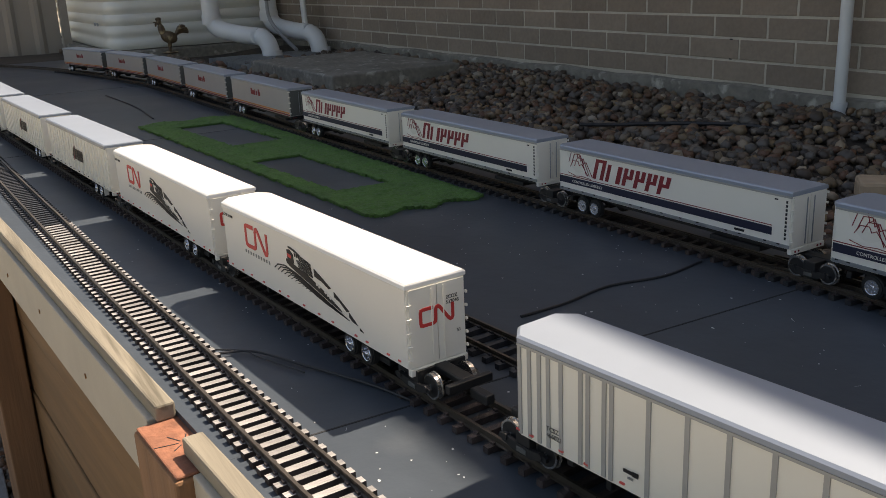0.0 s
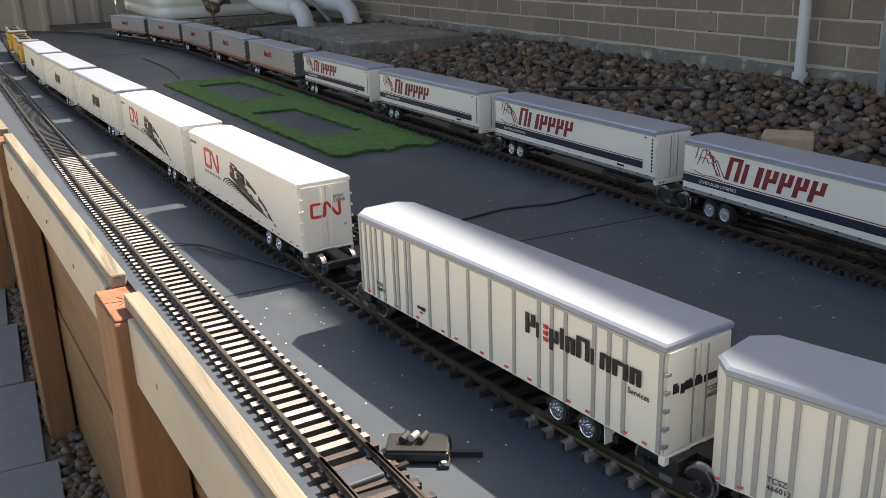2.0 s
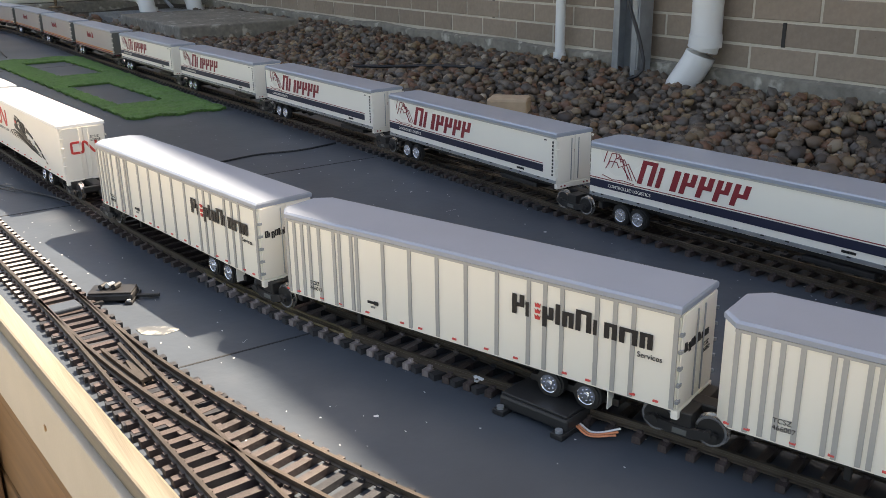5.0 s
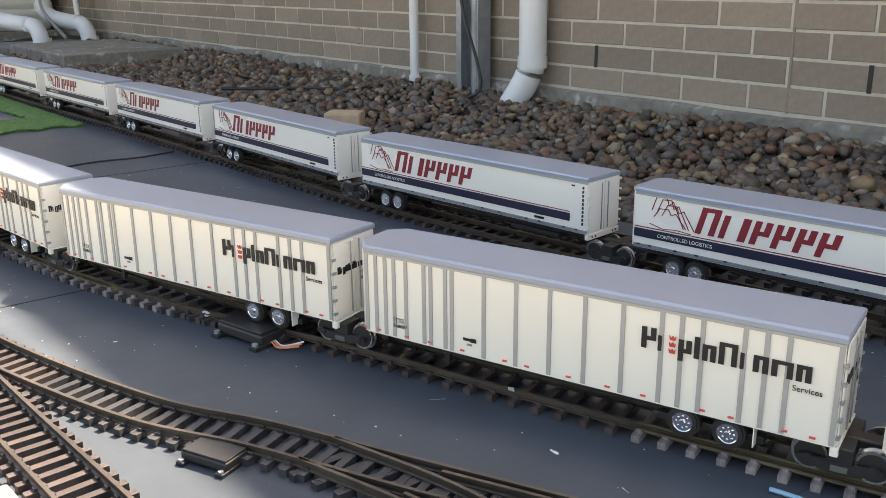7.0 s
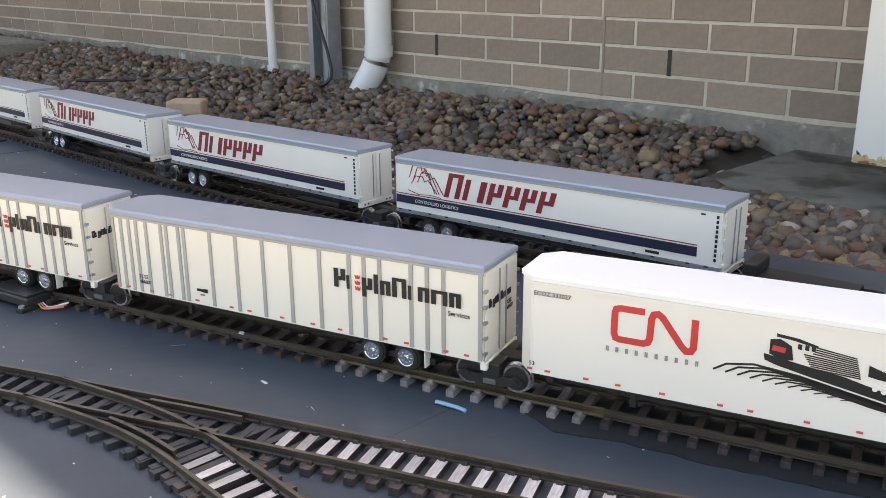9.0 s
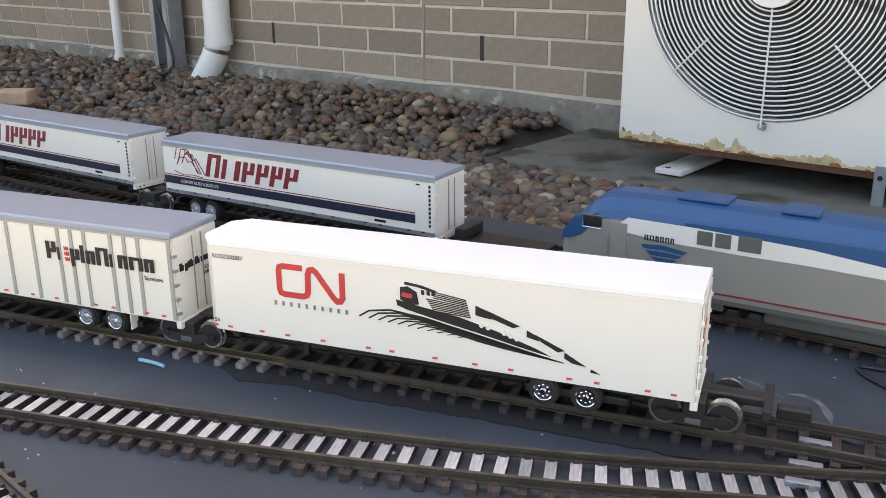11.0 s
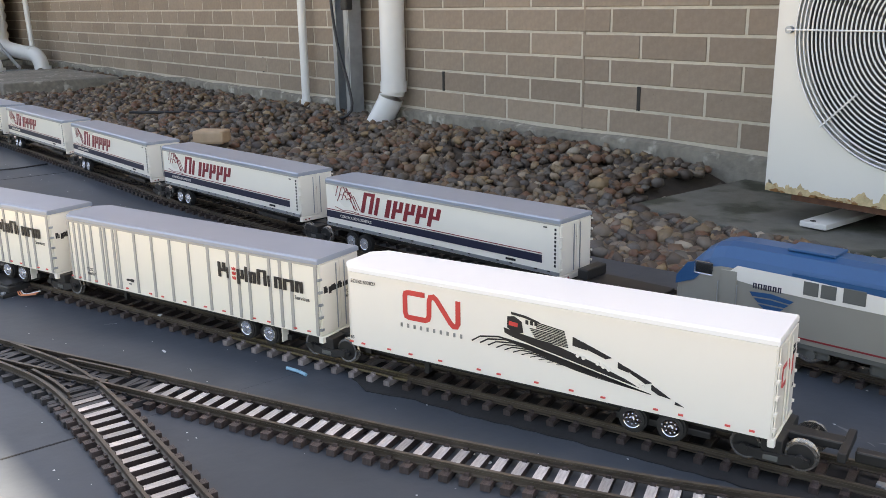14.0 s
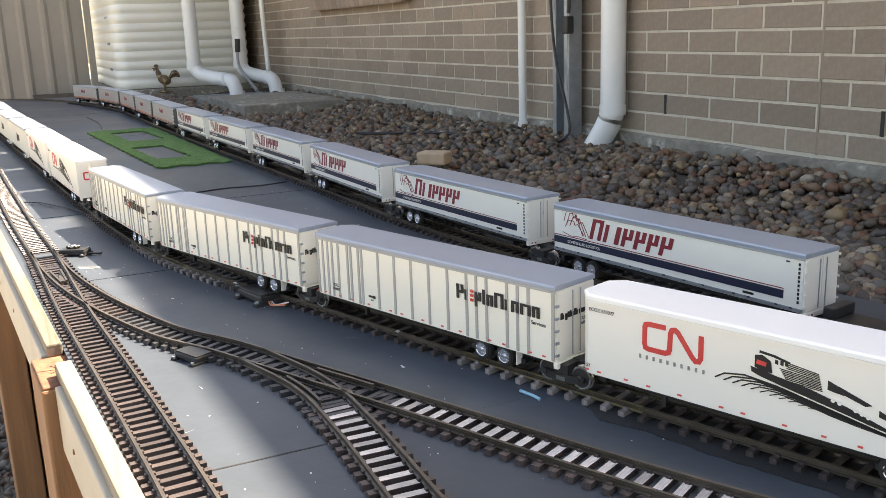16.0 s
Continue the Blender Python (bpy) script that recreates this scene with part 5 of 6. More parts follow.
sw.matrix_world = car_pose(FLINE, -2.632, 0.56)
set_bogie(FLINE, -2.6)
for xr in (-3.255, -3.88):
    copy_thing(sw, car_pose(FLINE, xr, 0.56))
    set_bogie(FLINE, xr + 0.03)
set_bogie(FLINE, -4.47)

LB, PITCH, REAR = 0.535, 0.6, 0.33
cl = make_trailer("clipper", LB)
cl.matrix_world = car_pose(BLINE, REAR, LB)
set_bogie(BLINE, REAR + 0.02)
for k in range(1, 6):
    copy_thing(cl, car_pose(BLINE, REAR - k * PITCH, LB))
    set_bogie(BLINE, REAR - k * PITCH + 0.03)
sf = make_trailer("santa", LB)
sf.matrix_world = car_pose(BLINE, REAR - 6.05 * PITCH, LB)
set_bogie(BLINE, REAR - 6 * PITCH + 0.01)
for k in range(1, 5):
    copy_thing(sf, car_pose(BLINE, REAR - (6.05 + k) * PITCH, LB))
    set_bogie(BLINE, REAR - (6.05 + k) * PITCH + 0.03)


# grey and blue passenger locomotive: nose at x 0, tail at L
def make_loco():
    g = root("model_locomotive", "grey and blue streamlined model diesel locomotive with white swoosh", "model locomotive", "passenger locomotives")
    L, h, z0, z1 = 0.70, 0.046, 0.045, 0.152
    sections = []
    nose = [(0.0, 0.088, 0.72), (0.003, 0.1, 0.82), (0.01, 0.11, 0.9), (0.022, 0.124, 0.955), (0.036, 0.138, 0.985), (0.05, 0.147, 1.0), (0.068, 0.151, 1.0), (0.09, z1, 1.0)]
    for x, top, wid, low in [(*q, 0.045) for q in nose] + [(L - 0.012, z1, 1.0, 0.045), (L, z1 - 0.004, 0.97, 0.045)]:
        w = h * wid
        sh = top - 0.028 if top > 0.12 else top - 0.014
        sections.append([(x, -w, low), (x, -w, 0.5 * (low + sh)), (x, -w, sh), (x, -w * 0.9, sh + 0.4 * (top - sh)), (x, -w * 0.62, sh + 0.85 * (top - sh)), (x, -w * 0.3, top), (x, w * 0.3, top), (x, w * 0.62, sh + 0.85 * (top - sh)), (x, w * 0.9, sh + 0.4 * (top - sh)), (x, w, sh), (x, w, 0.5 * (low + sh)), (x, w, low)])
    bm = bmesh.new()
    rings = [[bm.verts.new(p) for p in s] for s in sections]
    for a, b in zip(rings, rings[1:]):
        for k in range(11):
            f = bm.faces.new((a[k], a[k + 1], b[k + 1], b[k]))
            f.material_index = 1 if 2 <= k <= 8 else 0
        bm.faces.new((a[11], a[0], b[0], b[11]))
    bm.faces.new(rings[0][::-1])
    bm.faces.new(rings[-1])
    body = part("body", bm, [M["locog"], M["locob"]], g)
    y = -h - 0.0009
    zt = z1 - 0.028
    for s in (-1, 1):
        yy = s * (h + 0.0009)
        bm = bmesh.new()
        add_poly(bm, [(0.07, zt - 0.013), (0.13, zt - 0.019), (0.22, zt - 0.021), (0.3, zt - 0.021), (0.41, zt - 0.024), (0.5, zt - 0.022), (0.6, zt - 0.012), (0.69, zt - 0.004),
                      (0.69, zt + 0.006), (0.6, zt + 0.0), (0.5, zt - 0.012), (0.41, zt - 0.012), (0.3, zt - 0.001), (0.2, zt + 0.003), (0.09, zt + 0.004)], yy - 0.0002, yy + 0.0002)
        part("white_swoosh", bm, M["locow"], body)
        bm = bmesh.new()
        add_poly(bm, [(0.16, zt + 0.004), (0.3, zt - 0.002), (0.41, zt - 0.013), (0.5, zt - 0.013), (0.6, zt - 0.001), (0.69, zt + 0.005), (0.69, zt + 0.008), (0.16, zt + 0.008)], yy - 0.0003, yy + 0.0003)
        part("blue_skirt", bm, M["locob"], body)
        bm = bmesh.new()
        add_poly(bm, [(0.004, 0.088), (0.03, 0.098), (0.05, zt - 0.006), (0.05, zt + 0.004), (0.02, zt - 0.004), (0.005, 0.1)], s * h * 0.985 - 0.0006, s * h * 0.985 + 0.0006)
        part("nose_blue", bm, M["locob"], body)
        boxpart("red_line", M["dred"], body, (0.01, L - 0.004, yy - 0.0004, yy + 0.0004, z0 + 0.006, z0 + 0.008))
        boxpart("sill", M["dgrey"], body, (0.02, L - 0.01, s * (h - 0.004) - 0.003, s * (h - 0.004) + 0.003, z0 - 0.006, z0))
    for x0, w, hh in ((0.175, 0.018, 0.017), (0.196, 0.018, 0.017), (0.222, 0.026, 0.018)):
        boxpart("side_grille", M["dgrey"], body, (x0, x0 + w, y - 0.0012, y + 0.0006, zt - 0.016, zt - 0.016 + hh), 0.0006, label="dark grille")
    for x0 in (0.462, 0.494, 0.532, 0.56):
        boxpart("vent_screen", M["ribg"], body, (x0, x0 + 0.027, y - 0.0008, y + 0.0006, z0 + 0.022, z0 + 0.048), 0.0006)
    boxpart("marker_hatch", M["black"], body, (0.402, 0.42, y - 0.0008, y + 0.0006, zt - 0.02, zt - 0.003), 0.0006)
    boxpart("door_window", M["glass"], body, (0.615, 0.627, y - 0.0008, y + 0.0006, zt - 0.024, zt - 0.008), 0.001)
    boxpart("cab_window", M["glass"], body, (0.033, 0.056, y - 0.0012, y + 0.0016, zt - 0.014, zt + 0.0), 0.001)
    bm = bmesh.new()
    add_tube(bm, [(0.032, y - 0.0012, zt - 0.015), (0.057, y - 0.0012, zt - 0.015), (0.057, y - 0.0012, zt + 0.001), (0.032, y - 0.0012, zt + 0.001), (0.032, y - 0.0012, zt - 0.015)], 0.0008, 5)
    part("window_frame", bm, M["chrome"], body)
    for x0, x1 in ((0.068, 0.09), (0.61, 0.634)):
        dr = boxpart("cab_door", M["locog"], body, (x0, x1, y - 0.0008, y + 0.0006, z0 + 0.01, zt - 0.004), 0.0006)
        for x in (x0 - 0.002, x1 + 0.002):
            bm = bmesh.new()
            add_tube(bm, [(x, y - 0.003, z0 + 0.015), (x, y - 0.003, zt - 0.02)], 0.0007, 5)
            part("grab_rail", bm, M["galv"], dr)
    bm = bmesh.new()
    for k in range(3):
        add_poly(bm, [(0.108 + 0.006 * k, 0.098 - 0.007 * k), (0.135, 0.1 - 0.008 * k), (0.165 - 0.006 * k, 0.096 - 0.006 * k), (0.16 - 0.006 * k, 0.092 - 0.006 * k), (0.135, 0.094 - 0.008 * k), (0.112 + 0.008 * k, 0.093 - 0.007 * k)], y - 0.0006, y + 0.0002)
    part("logo", bm, M["locob"], body, "blue swoosh logo")
    word(body, "wordmark", (0.7, 0.8, 0.6, 0.65, 0.7, 0.65), 0.112, 0.1035, 0.0068, M["navy"], y - 0.0006, 0.25)
    text(body, "lettering", "205", 0.38, z0 + 0.03, 0.026, M["navy"], y - 0.0003)
    boxpart("number_plate", M["locow"], body, (0.083, 0.092, y - 0.0012, y, z0 + 0.002, z0 + 0.007))
    boxpart("class_light", M["locow"], body, (0.012, 0.02, y + 0.001, y + 0.004, z0 + 0.016, z0 + 0.024))
    # roof gear
    for x0, x1, w in ((0.14, 0.2, 0.02), (0.26, 0.3, 0.022), (0.48, 0.5, 0.026), (0.53, 0.6, 0.03)):
        boxpart("roof_hatch", M["locob"], body, (x0, x1, -w, w, z1 - 0.0005, z1 + 0.003), 0.001)
    for x in (0.56, 0.595):
        bm = bmesh.new()
        add_cyl(bm, (x, 0, z1 + 0.003), (x, 0, z1 + 0.006), 0.014, 24)
        part("roof_fan", bm, M["dgrey"], body, smooth=True)
    boxpart("tail_face", M["locog"], body, (L, L + 0.002, -0.03, 0.03, z0 + 0.01, z1 - 0.03), 0.0008)
    for z in (z0 + 0.04, z0 + 0.062):
        boxpart("tail_window", M["glass"], body, (L + 0.002, L + 0.003, -0.018, 0.018, z, z + 0.012))
    # underside
    boxpart("fuel_tank", M["dgrey"], g, (0.255, 0.43, -0.034, 0.034, 0.02, z0 - 0.006), 0.004)
    boxpart("pilot", M["locog"], g, (0.004, 0.02, -0.042, 0.042, 0.02, z0 + 0.004), 0.003)
    boxpart("pilot", M["locog"], g, (L - 0.02, L - 0.002, -0.042, 0.042, 0.02, z0), 0.003)
    for xc in (0.135, 0.545):
        for s in (-1, 1):
            tf = boxpart("truck_frame", M["dgrey"], g, (xc - 0.075, xc + 0.075, s * 0.037 - 0.003, s * 0.037 + 0.003, RAIL_TOP + 0.012, z0 - 0.007), 0.001)
            for x in (-0.055, 0.0, 0.055):
                bm = bmesh.new()
                add_cyl(bm, (xc + x, s * 0.041, RAIL_TOP + 0.017), (xc + x, s * 0.045, RAIL_TOP + 0.017), 0.006, 12)
                part("axle_cap", bm, M["dgrey"], tf)
        for x in (-0.047, 0.047):
            for s in (-1, 1):
                bm = bmesh.new()
                add_cyl(bm, (xc + x, s * 0.0215, RAIL_TOP + 0.0175), (xc + x, s * 0.0275, RAIL_TOP + 0.0175), 0.0175, 28)
                part("rail_wheel", bm, M["steel"], g)
    for x in (0.078, 0.63):
        for k in range(3):
            boxpart("step", M["dgrey"], g, (x, x + 0.016, -0.046, -0.036, 0.018 + 0.009 * k, 0.0195 + 0.009 * k))
    boxpart("coupler", M["black"], g, (-0.03, 0.004, -0.006, 0.006, 0.028, 0.04), 0.002)
    return g


loco = make_loco()


def loco_pose(xn):
    a, _ = on_line(BLINE, xn)
    b = min((p for p in BLINE if p.x > a.x), key=lambda q: abs((q - a).length - 0.7))
    d = (b - a).normalized()
    return Matrix.Translation((a.x, a.y, 0)) @ Matrix.Rotation(math.atan2(d.y, d.x), 4, "Z")


loco.matrix_world = loco_pose(REAR + 0.185)
copy_thing(loco, loco_pose(REAR + 0.185 + 0.745))
wag = root("coupler_wagon", "low black adapter wagon between trailer and locomotive", "wagon")
boxpart("deck", M["black"], wag, (0.03, 0.155, -0.024, 0.024, 0.05, 0.056), 0.001)
boxpart("upright", M["black"], wag, (0.022, 0.04, -0.026, 0.026, 0.056, 0.072), 0.002)
boxpart("frame", M["black"], wag, (0.02, 0.16, -0.012, 0.012, 0.036, 0.05), 0.001)
wag.matrix_world = car_pose(BLINE, REAR, 0.3)
set_bogie(BLINE, REAR + 0.1)


# yellow diesel locomotives at the head of the front train: tail at x 0, front at -L
def make_diesel():
    g = root("model_locomotive", "yellow and grey model freight diesel locomotive", "model locomotive", "freight locomotives")
    body = boxpart("hood", M["yellow"], g, (-0.62, -0.14, -0.03, 0.03, 0.052, 0.125), 0.004)
    boxpart("roof", M["dgrey"], body, (-0.62, -0.14, -0.031, 0.031, 0.125, 0.134), 0.004)
    cab = boxpart("cab", M["yellow"], g, (-0.138, -0.06, -0.042, 0.042, 0.052, 0.132), 0.004)
    boxpart("roof", M["dgrey"], cab, (-0.142, -0.056, -0.044, 0.044, 0.132, 0.142), 0.004)
    for s in (-1, 1):
        boxpart("window", M["glass"], cab, (-0.12, -0.08, s * 0.042 - 0.001, s * 0.042 + 0.001, 0.1, 0.122))
        boxpart("red_line", M["dred"], g, (-0.64, -0.03, s * 0.045 - 0.0008, s * 0.045 + 0.0008, 0.05, 0.053))
    boxpart("short_hood", M["yellow"], g, (-0.06, -0.02, -0.026, 0.026, 0.052, 0.105), 0.006)
    boxpart("frame", M["dgrey"], g, (-0.66, -0.005, -0.045, 0.045, 0.04, 0.0515), 0.002)
    boxpart("fuel_tank", M["dgrey"], g, (-0.42, -0.26, -0.036, 0.036, 0.02, 0.04), 0.004)
    for x in (-0.3, -0.42, -0.54):
        bm = bmesh.new()
        add_cyl(bm, (x, 0, 0.134), (x, 0, 0.14), 0.022, 20)
        part("roof_fan", bm, M["black"], g)
    for xc in (-0.14, -0.52):
        for s in (-1, 1):
            boxpart("truck_frame", M["dgrey"], g, (xc - 0.08, xc + 0.08, s * 0.036 - 0.003, s * 0.036 + 0.003, 0.022, 0.04), 0.001)
            for x in (-0.055, 0, 0.055):
                bm = bmesh.new()
                add_cyl(bm, (xc + x, s * 0.0215, RAIL_TOP + 0.0165), (xc + x, s * 0.0275, RAIL_TOP + 0.0165), 0.0165, 20)
                part("rail_wheel", bm, M["steel"], g)
    for s in (-1, 1):
        bm = bmesh.new()
        add_tube(bm, [(-0.65, s * 0.043, 0.075), (-0.16, s * 0.043, 0.075)], 0.001, 5)
        part("handrail", bm, M["galv"], g)
    return g


dz = make_diesel()
dz.matrix_world = car_pose(FLINE, -4.56, 0.66)
copy_thing(dz, car_pose(FLINE, -5.25, 0.66))


# ---------------------------------------------------------------- things on the deck
# artificial grass mat with two openings, in three pieces of uneven tufts
def build_grass():
    def inside(x, y):
        u = (x + 3.84) / 1.59
        yb, yt = 0.505 + 0.115 * u, 0.845 + 0.05 * u
        if not (-3.85 + 0.02 * math.sin(y * 40) < x < -2.235 + 0.012 * math.sin(y * 60)):
            return False
        if not (yb < y < yt):
            return False
        for ax, bx, ay, by in ((-3.7, -3.22, 0.605, 0.765), (-2.955, -2.48, 0.615, 0.75)):
            if ax < x < bx and ay + 0.09 * (x - ax) < y < by + 0.09 * (x - ax):
                return False
        return True
    s = 0.0065
    bm = bmesh.new()
    grid = {}
    for i in range(int(1.66 / s)):
        for j in range(int(0.45 / s)):
            x, y = -3.87 + i * s, 0.49 + j * s
            if not inside(x, y):
                continue
            ks = [(i, j), (i + 1, j), (i + 1, j + 1), (i, j + 1)]
            vs = []
            for k in ks:
                if k not in grid:
                    jx, jy = noise.noise((k[0] * 3.1, k[1] * 2.7, 1)) * 0.003, noise.noise((k[0] * 2.3, k[1] * 3.9, 5)) * 0.003
                    grid[k] = bm.verts.new((-3.87 + k[0] * s + jx, 0.49 + k[1] * s + jy, 0.007 + 0.003 * noise.noise((k[0] * 0.9, k[1] * 0.9, 9)) + 0.002 * noise.noise((k[0] * 5.1, k[1] * 5.3, 2))))
                vs.append(grid[k])
            bm.faces.new(vs)
    edge = [e for e in bm.edges if e.is_boundary]
    r = bmesh.ops.extrude_edge_only(bm, edges=edge)
    for v in [q for q in r["geom"] if isinstance(q, bmesh.types.BMVert)]:
        v.co.z = 0.0005
    tagged(part("grass_mat", bm, M["grass"]), "green artificial grass mat with two square openings", "grass mat")


build_grass()


def machine(x, y, ang, label, topm, wires=False, lever=False, size=1.0):
    """A turnout motor in its flat plastic box."""
    g = root("switch_machine", label, "switch machine", "turnout motors")
    boxpart("case", M["black"], g, (-0.042, 0.042, -0.024, 0.024, 0.004, 0.018), 0.003)
    boxpart("lid", M[topm], g, (-0.04, 0.04, -0.022, 0.022, 0.018, 0.021), 0.001)
    for sx in (-1, 1):
        boxpart("lug", M["black"], g, (sx * 0.036 - 0.007, sx * 0.036 + 0.007, -0.034, 0.034, 0.0, 0.006), 0.001)
        for sy in (-1, 1):
            bm = bmesh.new()
            add_cyl(bm, (sx * 0.036, sy * 0.029, 0.006), (sx * 0.036, sy * 0.029, 0.009), 0.004, 10)
            part("screw", bm, M["galv"], g)
    if lever:
        for k in range(3):
            bm = bmesh.new()
            add_cyl(bm, (-0.02 + 0.012 * k, -0.006, 0.026 + 0.003 * (k % 2)), (-0.014 + 0.012 * k, 0.012, 0.026), 0.005, 12)
            part("contact", bm, M["galv" if k % 2 else "black"], g)
        boxpart("push_rod", M["black"], g, (0.04, 0.085, -0.004, 0.004, 0.003, 0.008))
    if wires:
        for k, mm in enumerate(("owire", "owire", "pvc")):
            bm = bmesh.new()
            add_tube(bm, spline([(0.042, -0.008 + 0.003 * k, 0.006), (0.06, -0.012 + 0.004 * k, 0.004), (0.082, 0.004 + 0.004 * k, 0.006 + 0.002 * k)], 0.004), 0.0011, 6)
            part("wire", bm, M[mm], g)
    g.matrix_world = pose(x, y, 0, 0, 0, ang) @ Matrix.Diagonal((size, size, size, 1))


machine(-0.352, 0.522, 14, "flat black turnout motor with orange wires", "black", wires=True)
machine(-0.095, 0.352, 24, "turnout motor with a grey metal lid and screw", "black", size=0.66)
machine(-0.93, 0.245, 60, "black turnout motor with exposed contacts and push rod", "black", lever=True, size=0.72)
machine(1.005, 1.215, 24, "black turnout motor beside the back track", "black")

bm = bmesh.new()
pts = [(0.014 * math.cos(q) * (1 + 0.2 * math.sin(3 * q)) * 1.8, 0.015 * math.sin(q) * (1 + 0.15 * math.cos(2 * q))) for q in (2 * math.pi * k / 20 for k in range(20))]
add_poly(bm, pts, 0, 0.0004)
ob = tagged(part("plaster_patch", bm, M["patch"]), "pale worn patch of filler on the deck", "patch")
ob.matrix_world = Matrix.Translation((-0.79, 0.26, 0.0006)) @ Matrix.Rotation(0.9, 4, "Z") @ Matrix.Rotation(radians(-90), 4, "X")

# roofing felt under the main line, with a ragged edge
def felt(x0, x1, lo, hi, label, line):
    bm = bmesh.new()
    pts = [p for p in line if x0 <= p.x <= x1][::4]
    prev = None
    for i, p in enumerate(pts):
        w = 0.012 * noise.noise((p.x * 12, 0, 0)) + 0.006 * noise.noise((p.x * 40, 2, 0))
        fade = min(1, i / 8, (len(pts) - 1 - i) / 8)
        row = [bm.verts.new((p.x, p.y + (lo + w) * max(fade, 0.15), 0.0015)), bm.verts.new((p.x, p.y + hi * max(fade, 0.15), 0.0015))]
        if prev:
            bm.faces.new((prev[0], row[0], row[1], prev[1]))
        prev = row
    r = bmesh.ops.extrude_face_region(bm, geom=bm.faces[:])
    for v in [q for q in r["geom"] if isinstance(q, bmesh.types.BMVert)]:
        v.co.z = 0.0001
    tagged(part("roofing_felt", bm, M["felt"]), label, "felt")


felt(0.26, 1.0, -0.06, 0.05, "black felt underlay with a ragged edge under the track", FLINE)

# cables lying on the deck
def lead(pts, r, material, label, name="cable"):
    bm = bmesh.new()
    add_tube(bm, spline([Vector(p) for p in pts], 0.012), r, 6)
    tagged(part(name, bm, M[material], smooth=True), label, "cable")


lead([(-1.6, 0.56, 0.002), (-1.605, 0.64, 0.002), (-1.625, 0.74, 0.002), (-1.61, 0.84, 0.002), (-1.628, 0.94, 0.002)], 0.0022, "cable", "black cable lying across the deck")
lead([(-1.72, 0.155, 0.006), (-1.7, 0.2, 0.005), (-1.62, 0.24, 0.004), (-1.52, 0.285, 0.004), (-1.44, 0.31, 0.004)], 0.0017, "cable", "black lead running between the tracks")
lead([(-1.74, 0.15, 0.006), (-1.71, 0.19, 0.005), (-1.68, 0.2, 0.004), (-1.6, 0.232, 0.004)], 0.0012, "cable", "thin dark wire by the front track")
lead([(0.955, 1.213, 0.004), (0.889, 1.199, 0.003), (0.885, 1.188, 0.003), (0.909, 1.17, 0.003), (0.953, 1.151, 0.003), (0.998, 1.156, 0.003), (1.036, 1.179, 0.003), (1.09, 1.2, 0.003)], 0.0022, "cable", "black cable looped on the deck by the motor")
lead([(-4.9, 0.6, 0.003), (-4.4, 0.62, 0.003), (-4.0, 0.6, 0.003)], 0.003, "cable", "dark cord lying across the far deck")
lead([(0.262, 0.708, 0.003), (0.284, 0.714, 0.003), (0.303, 0.717, 0.002)], 0.0022, "bluebit", "short piece of blue tape on the deck", "tape")

# chalky streaks of dried water by the far turnout, and droppings on the sleepers
def smear(pts, w, label, z=0.0006):
    bm = bmesh.new()
    line = spline([Vector((x, y, z)) for x, y in pts], 0.006)
    rows = []
    for i, p in enumerate(line):
        d = tangent(line, i)
        k = w * (0.6 + 0.6 * noise.noise((p.x * 60, p.y * 60, 3))) * min(1, 0.25 + i / 4, 0.25 + (len(line) - 1 - i) / 4)
        rows.append([bm.verts.new(p + Vector((-d.y, d.x, 0)) * k * s) for s in (-1, 1)])
    for a, b in zip(rows, rows[1:]):
        bm.faces.new((a[0], b[0], b[1], a[1]))
    tagged(part("water_stain", bm, M["chalk"]), label, "stain", "water stains")


smear([(0.844, 1.086), (0.86, 1.094), (0.878, 1.09), (0.893, 1.072), (0.905, 1.05)], 0.005, "pale dried water ring on the grey deck")
smear([(0.93, 1.134), (0.955, 1.132), (0.987, 1.136), (1.042, 1.156), (1.1, 1.18)], 0.006, "pale dried water streak on the grey deck")
smear([(0.797, 1.093), (0.825, 1.087), (0.85, 1.076)], 0.004, "thin pale water mark beside the track")
for x, y, z in ((-0.004, 0.645, 0.0176), (-0.442, 0.5, 0.009), (-0.43, 0.492, 0.0176), (0.095, 0.61, 0.0006)):
    rr = random.Random(int(x * 1000) + 7)
    bm = bmesh.new()
    for k in range(4):
        cx, cy, r = x + rr.uniform(-0.006, 0.006), y + rr.uniform(-0.004, 0.004), rr.uniform(0.002, 0.0045)
        bmesh.ops.create_icosphere(bm, subdivisions=1, radius=1, matrix=Matrix.Translation((cx, cy, z)) @ Matrix.Diagonal((r, r * 0.7, 0.0008, 1)))
    tagged(part("bird_dropping", bm, M["speck"], smooth=True), "small white dried bird dropping by the track", "dropping", "droppings")

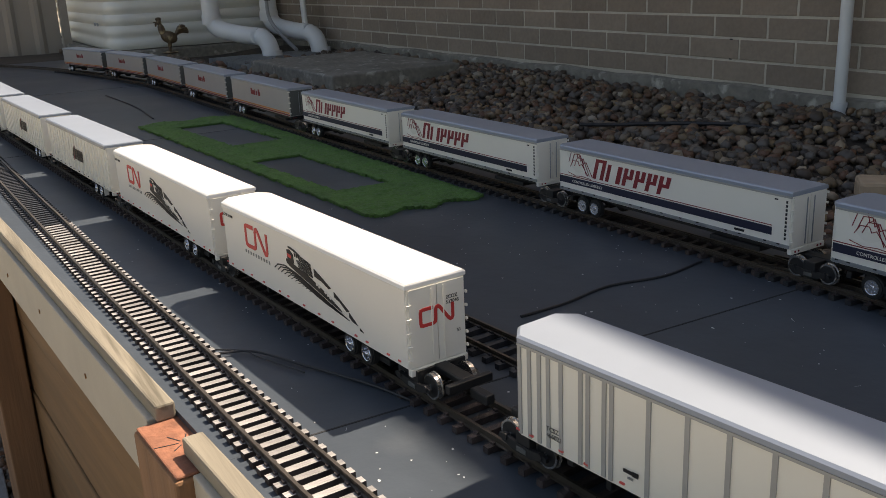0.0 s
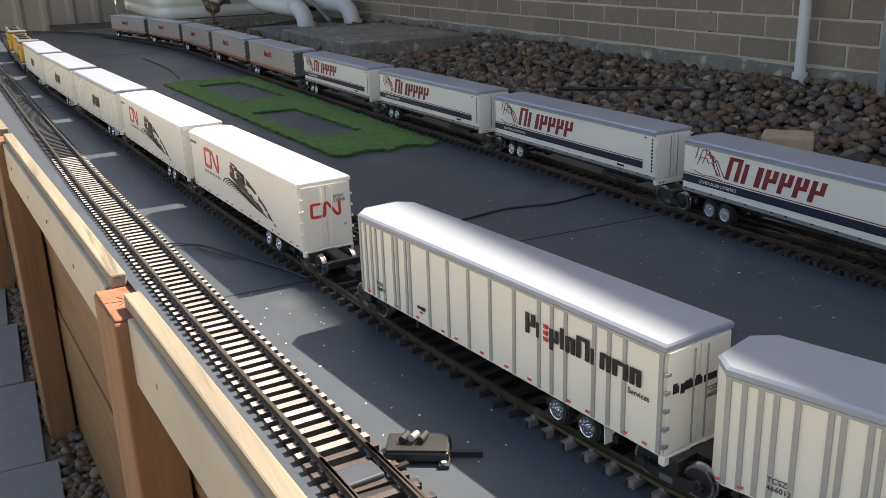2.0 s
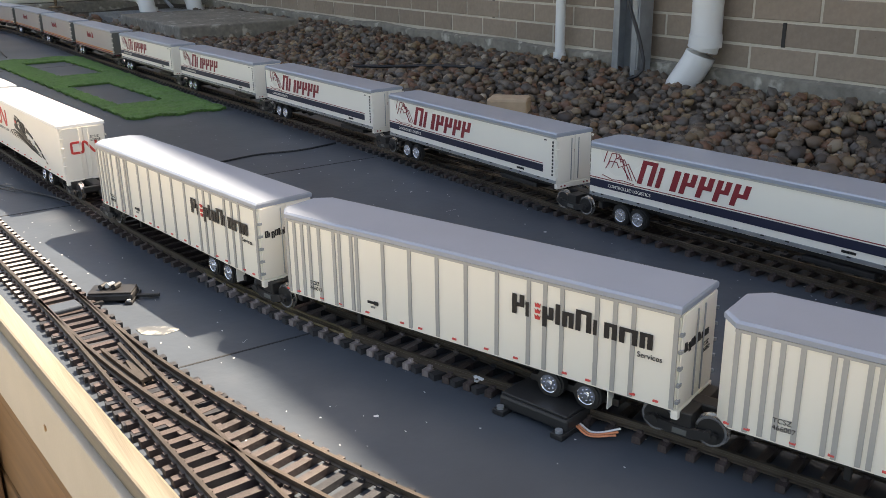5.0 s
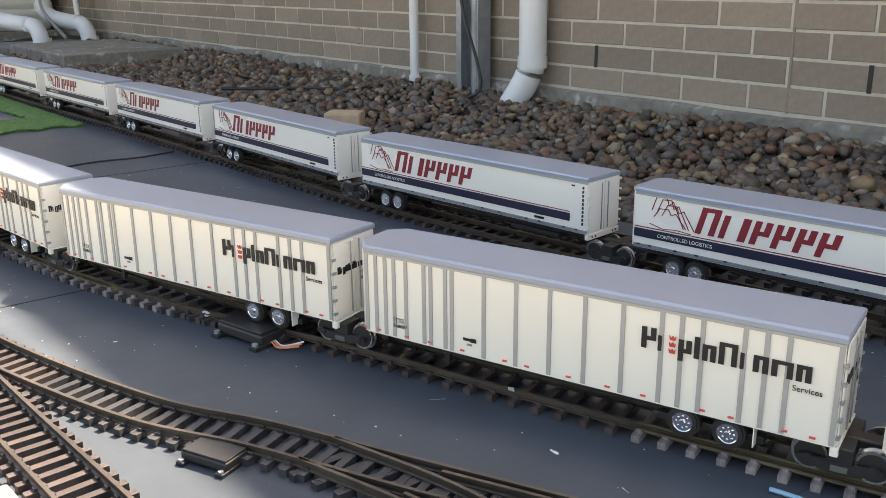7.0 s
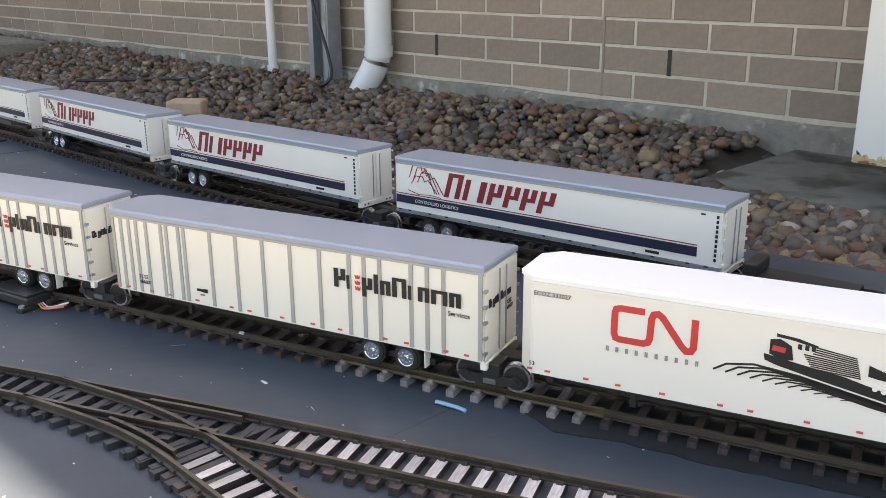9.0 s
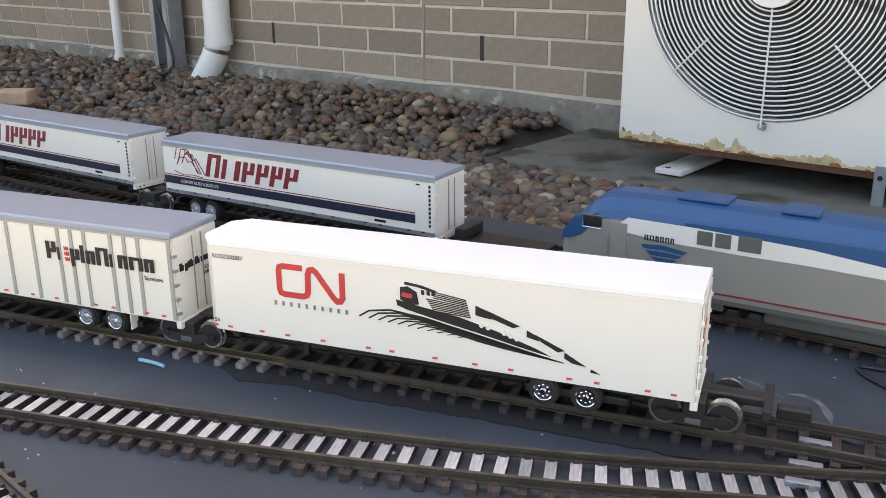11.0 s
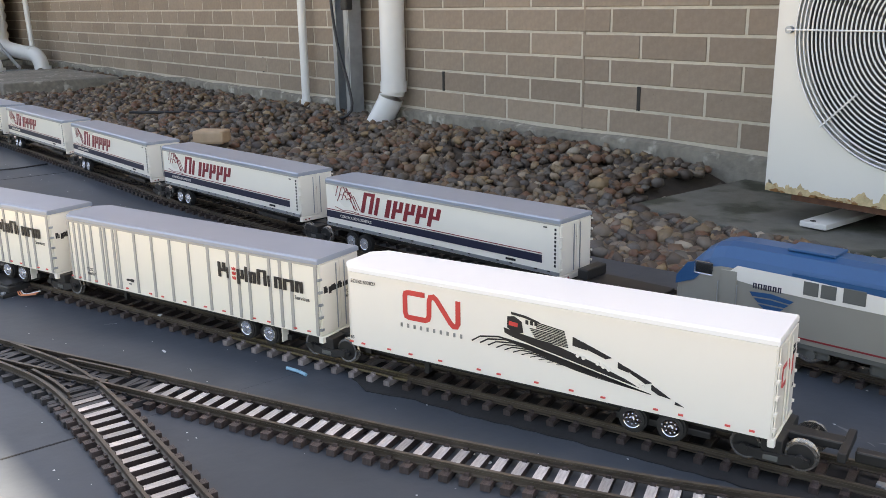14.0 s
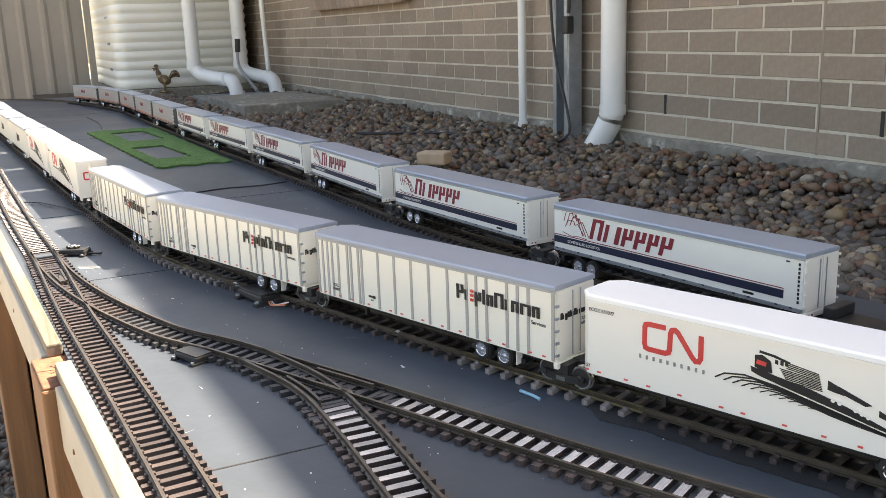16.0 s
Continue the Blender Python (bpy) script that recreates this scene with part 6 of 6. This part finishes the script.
# turned-up metal strip and rail clamps where the yard track meets the main line
bm = bmesh.new()
add_box(bm, -0.06, 0.06, -0.004, 0.004, 0, 0.0025, bevel=0.0006)
ob = tagged(part("metal_strip", bm, M["galv"]), "loose bare metal strip lying on the rails", "strip")
ob.matrix_world = pose(1.03, 0.982, RAIL_TOP, 0, 0, 31)
for x, y, q in ((0.923, 0.917, 20), (0.915, 0.947, 20), (0.908, 0.99, 16), (0.942, 0.887, 20)):
    g = root("rail_clamp", "grey metal rail clamp with two screws on a rail joint", "rail clamp", "rail clamps")
    boxpart("clamp_bar", M["galv"], g, (-0.014, 0.014, -0.0042, 0.0042, SLEEPER_TOP, SLEEPER_TOP + 0.0052), 0.0008)
    for dx in (-0.007, 0.007):
        bm = bmesh.new()
        add_cyl(bm, (dx, -0.0075, SLEEPER_TOP + 0.003), (dx, -0.004, SLEEPER_TOP + 0.003), 0.0024, 10)
        part("screw", bm, M["galv"], g)
    g.matrix_world = pose(x, y, 0, 0, 0, q)

# grey cover between the rails of the first turnout
cover = root("throw_cover", "small grey plastic cover over the turnout rod", "cover")
boxpart("lid", M["table"], cover, (-0.014, 0.014, -0.019, 0.019, SLEEPER_TOP, SLEEPER_TOP + 0.006), 0.002)
boxpart("rod", M["black"], cover, (-0.003, 0.003, 0.019, 0.05, SLEEPER_TOP - 0.004, SLEEPER_TOP - 0.001))
cover.matrix_world = pose(-0.91, 0.178, 0, 0, 0, 6)

# paint flecks
rr = random.Random(8)
bm = bmesh.new()
for i in range(900):
    x = rr.uniform(-2.4, 1.2)
    y = rr.uniform(edge_y(x) + 0.1, back_y(x) - 0.1)
    r = rr.uniform(0.0006, 0.0022) * (1.8 if rr.random() < 0.07 else 1)
    a = rr.uniform(0, 6.3)
    e = rr.uniform(0.3, 1)
    vs = [bm.verts.new((x + r * math.cos(q + a) * (1 if k % 2 else 0.7), y + r * e * math.sin(q + a), 0.0006)) for k, q in ((k, 2 * math.pi * k / 7) for k in range(7))]
    bm.faces.new(vs)
for i in range(36):
    x = rr.uniform(-1.5, 1.1)
    y = rr.uniform(edge_y(x) + 0.1, back_y(x) - 0.1)
    a, l, w = rr.uniform(0, 6.3), rr.uniform(0.003, 0.011), rr.uniform(0.0002, 0.0005)
    c, q = math.cos(a), math.sin(a)
    bm.faces.new([bm.verts.new((x + u * l * c - v * w * q, y + u * l * q + v * w * c, 0.0006)) for u, v in ((-1, -1), (1, -0.4), (1, 0.4), (-1, 1))])
tagged(part("paint_flecks", bm, M["speck"]), "white flecks of paint and grit on the deck", "flecks", kind="stuff")


# ---------------------------------------------------------------- bricks of the house wall
def brick_mesh(l, name, material):
    bm = bmesh.new()
    a, b, d = l / 2 - 0.0045, BH / 2 - 0.0042, 0.0016
    f = [(-a, -b), (a, -b), (a, b), (-a, b)]
    base = [bm.verts.new((x, 0.006, z)) for x, z in f]
    mid = [bm.verts.new((x, -0.0005, z)) for x, z in f]
    face = [bm.verts.new((x - d * (1 if x > 0 else -1), -0.002, z - d * (1 if z > 0 else -1))) for x, z in f]
    for u, v in ((base, mid), (mid, face)):
        for i in range(4):
            j = (i + 1) % 4
            bm.faces.new((u[i], u[j], v[j], v[i]))
    bm.faces.new(face)
    return mesh_of(name, bm, material)


brick_near = brick_mesh(BL, "brick", M["brick"])
tmpl = brick_mesh(BL, "brick_template", M["brickfar"])
tv = np.array([v.co for v in tmpl.vertices])
tf = [list(p.vertices) for p in tmpl.polygons]
V, F, count = [], [], 0
rb = random.Random(11)
for r in range(17):
    z = 0.0585 + BH * (r + 0.5)
    shift = 0.0 if r % 2 else BL / 2
    for k in range(-37, 16):
        x = -1.45 + shift + BL * (k + 0.5)
        if not (-9.5 < x < 3.8):
            continue
        if -2.75 < x < 0.75 and r < 11 and count < 300:
            ob = new("brick", brick_near)
            ob.location = (x, WALL_Y + rb.uniform(-0.0012, 0.0012), z)
            ob.rotation_euler = (0, rb.gauss(0, 0.002), 0)
            ob.parent = house
            count += 1
        else:
            F += [[i + len(V) for i in f] for f in tf]
            V += (tv + (x, WALL_Y + rb.uniform(-0.0012, 0.0012), z)).tolist()
me = bpy.data.meshes.new("bricks")
me.from_pydata(V, [], F)
me.materials.append(M["brickfar"])
ob = tagged(new("bricks", me), "grey-brown concrete bricks", kind="stuff")
ob.parent = house
# open weep joints and the control joint
for x in (-2.88, -1.45, -0.521):
    boxpart("weep_joint", M["black"], house, (x - 0.006, x + 0.006, WALL_Y - 0.003, WALL_Y + 0.003, 0.0585 + BH + 0.002, 0.0585 + 2 * BH - 0.002))
boxpart("control_joint", M["brick"], house, (-0.748, -0.741, WALL_Y - 0.003, WALL_Y + 0.003, 0.06, 1.28))
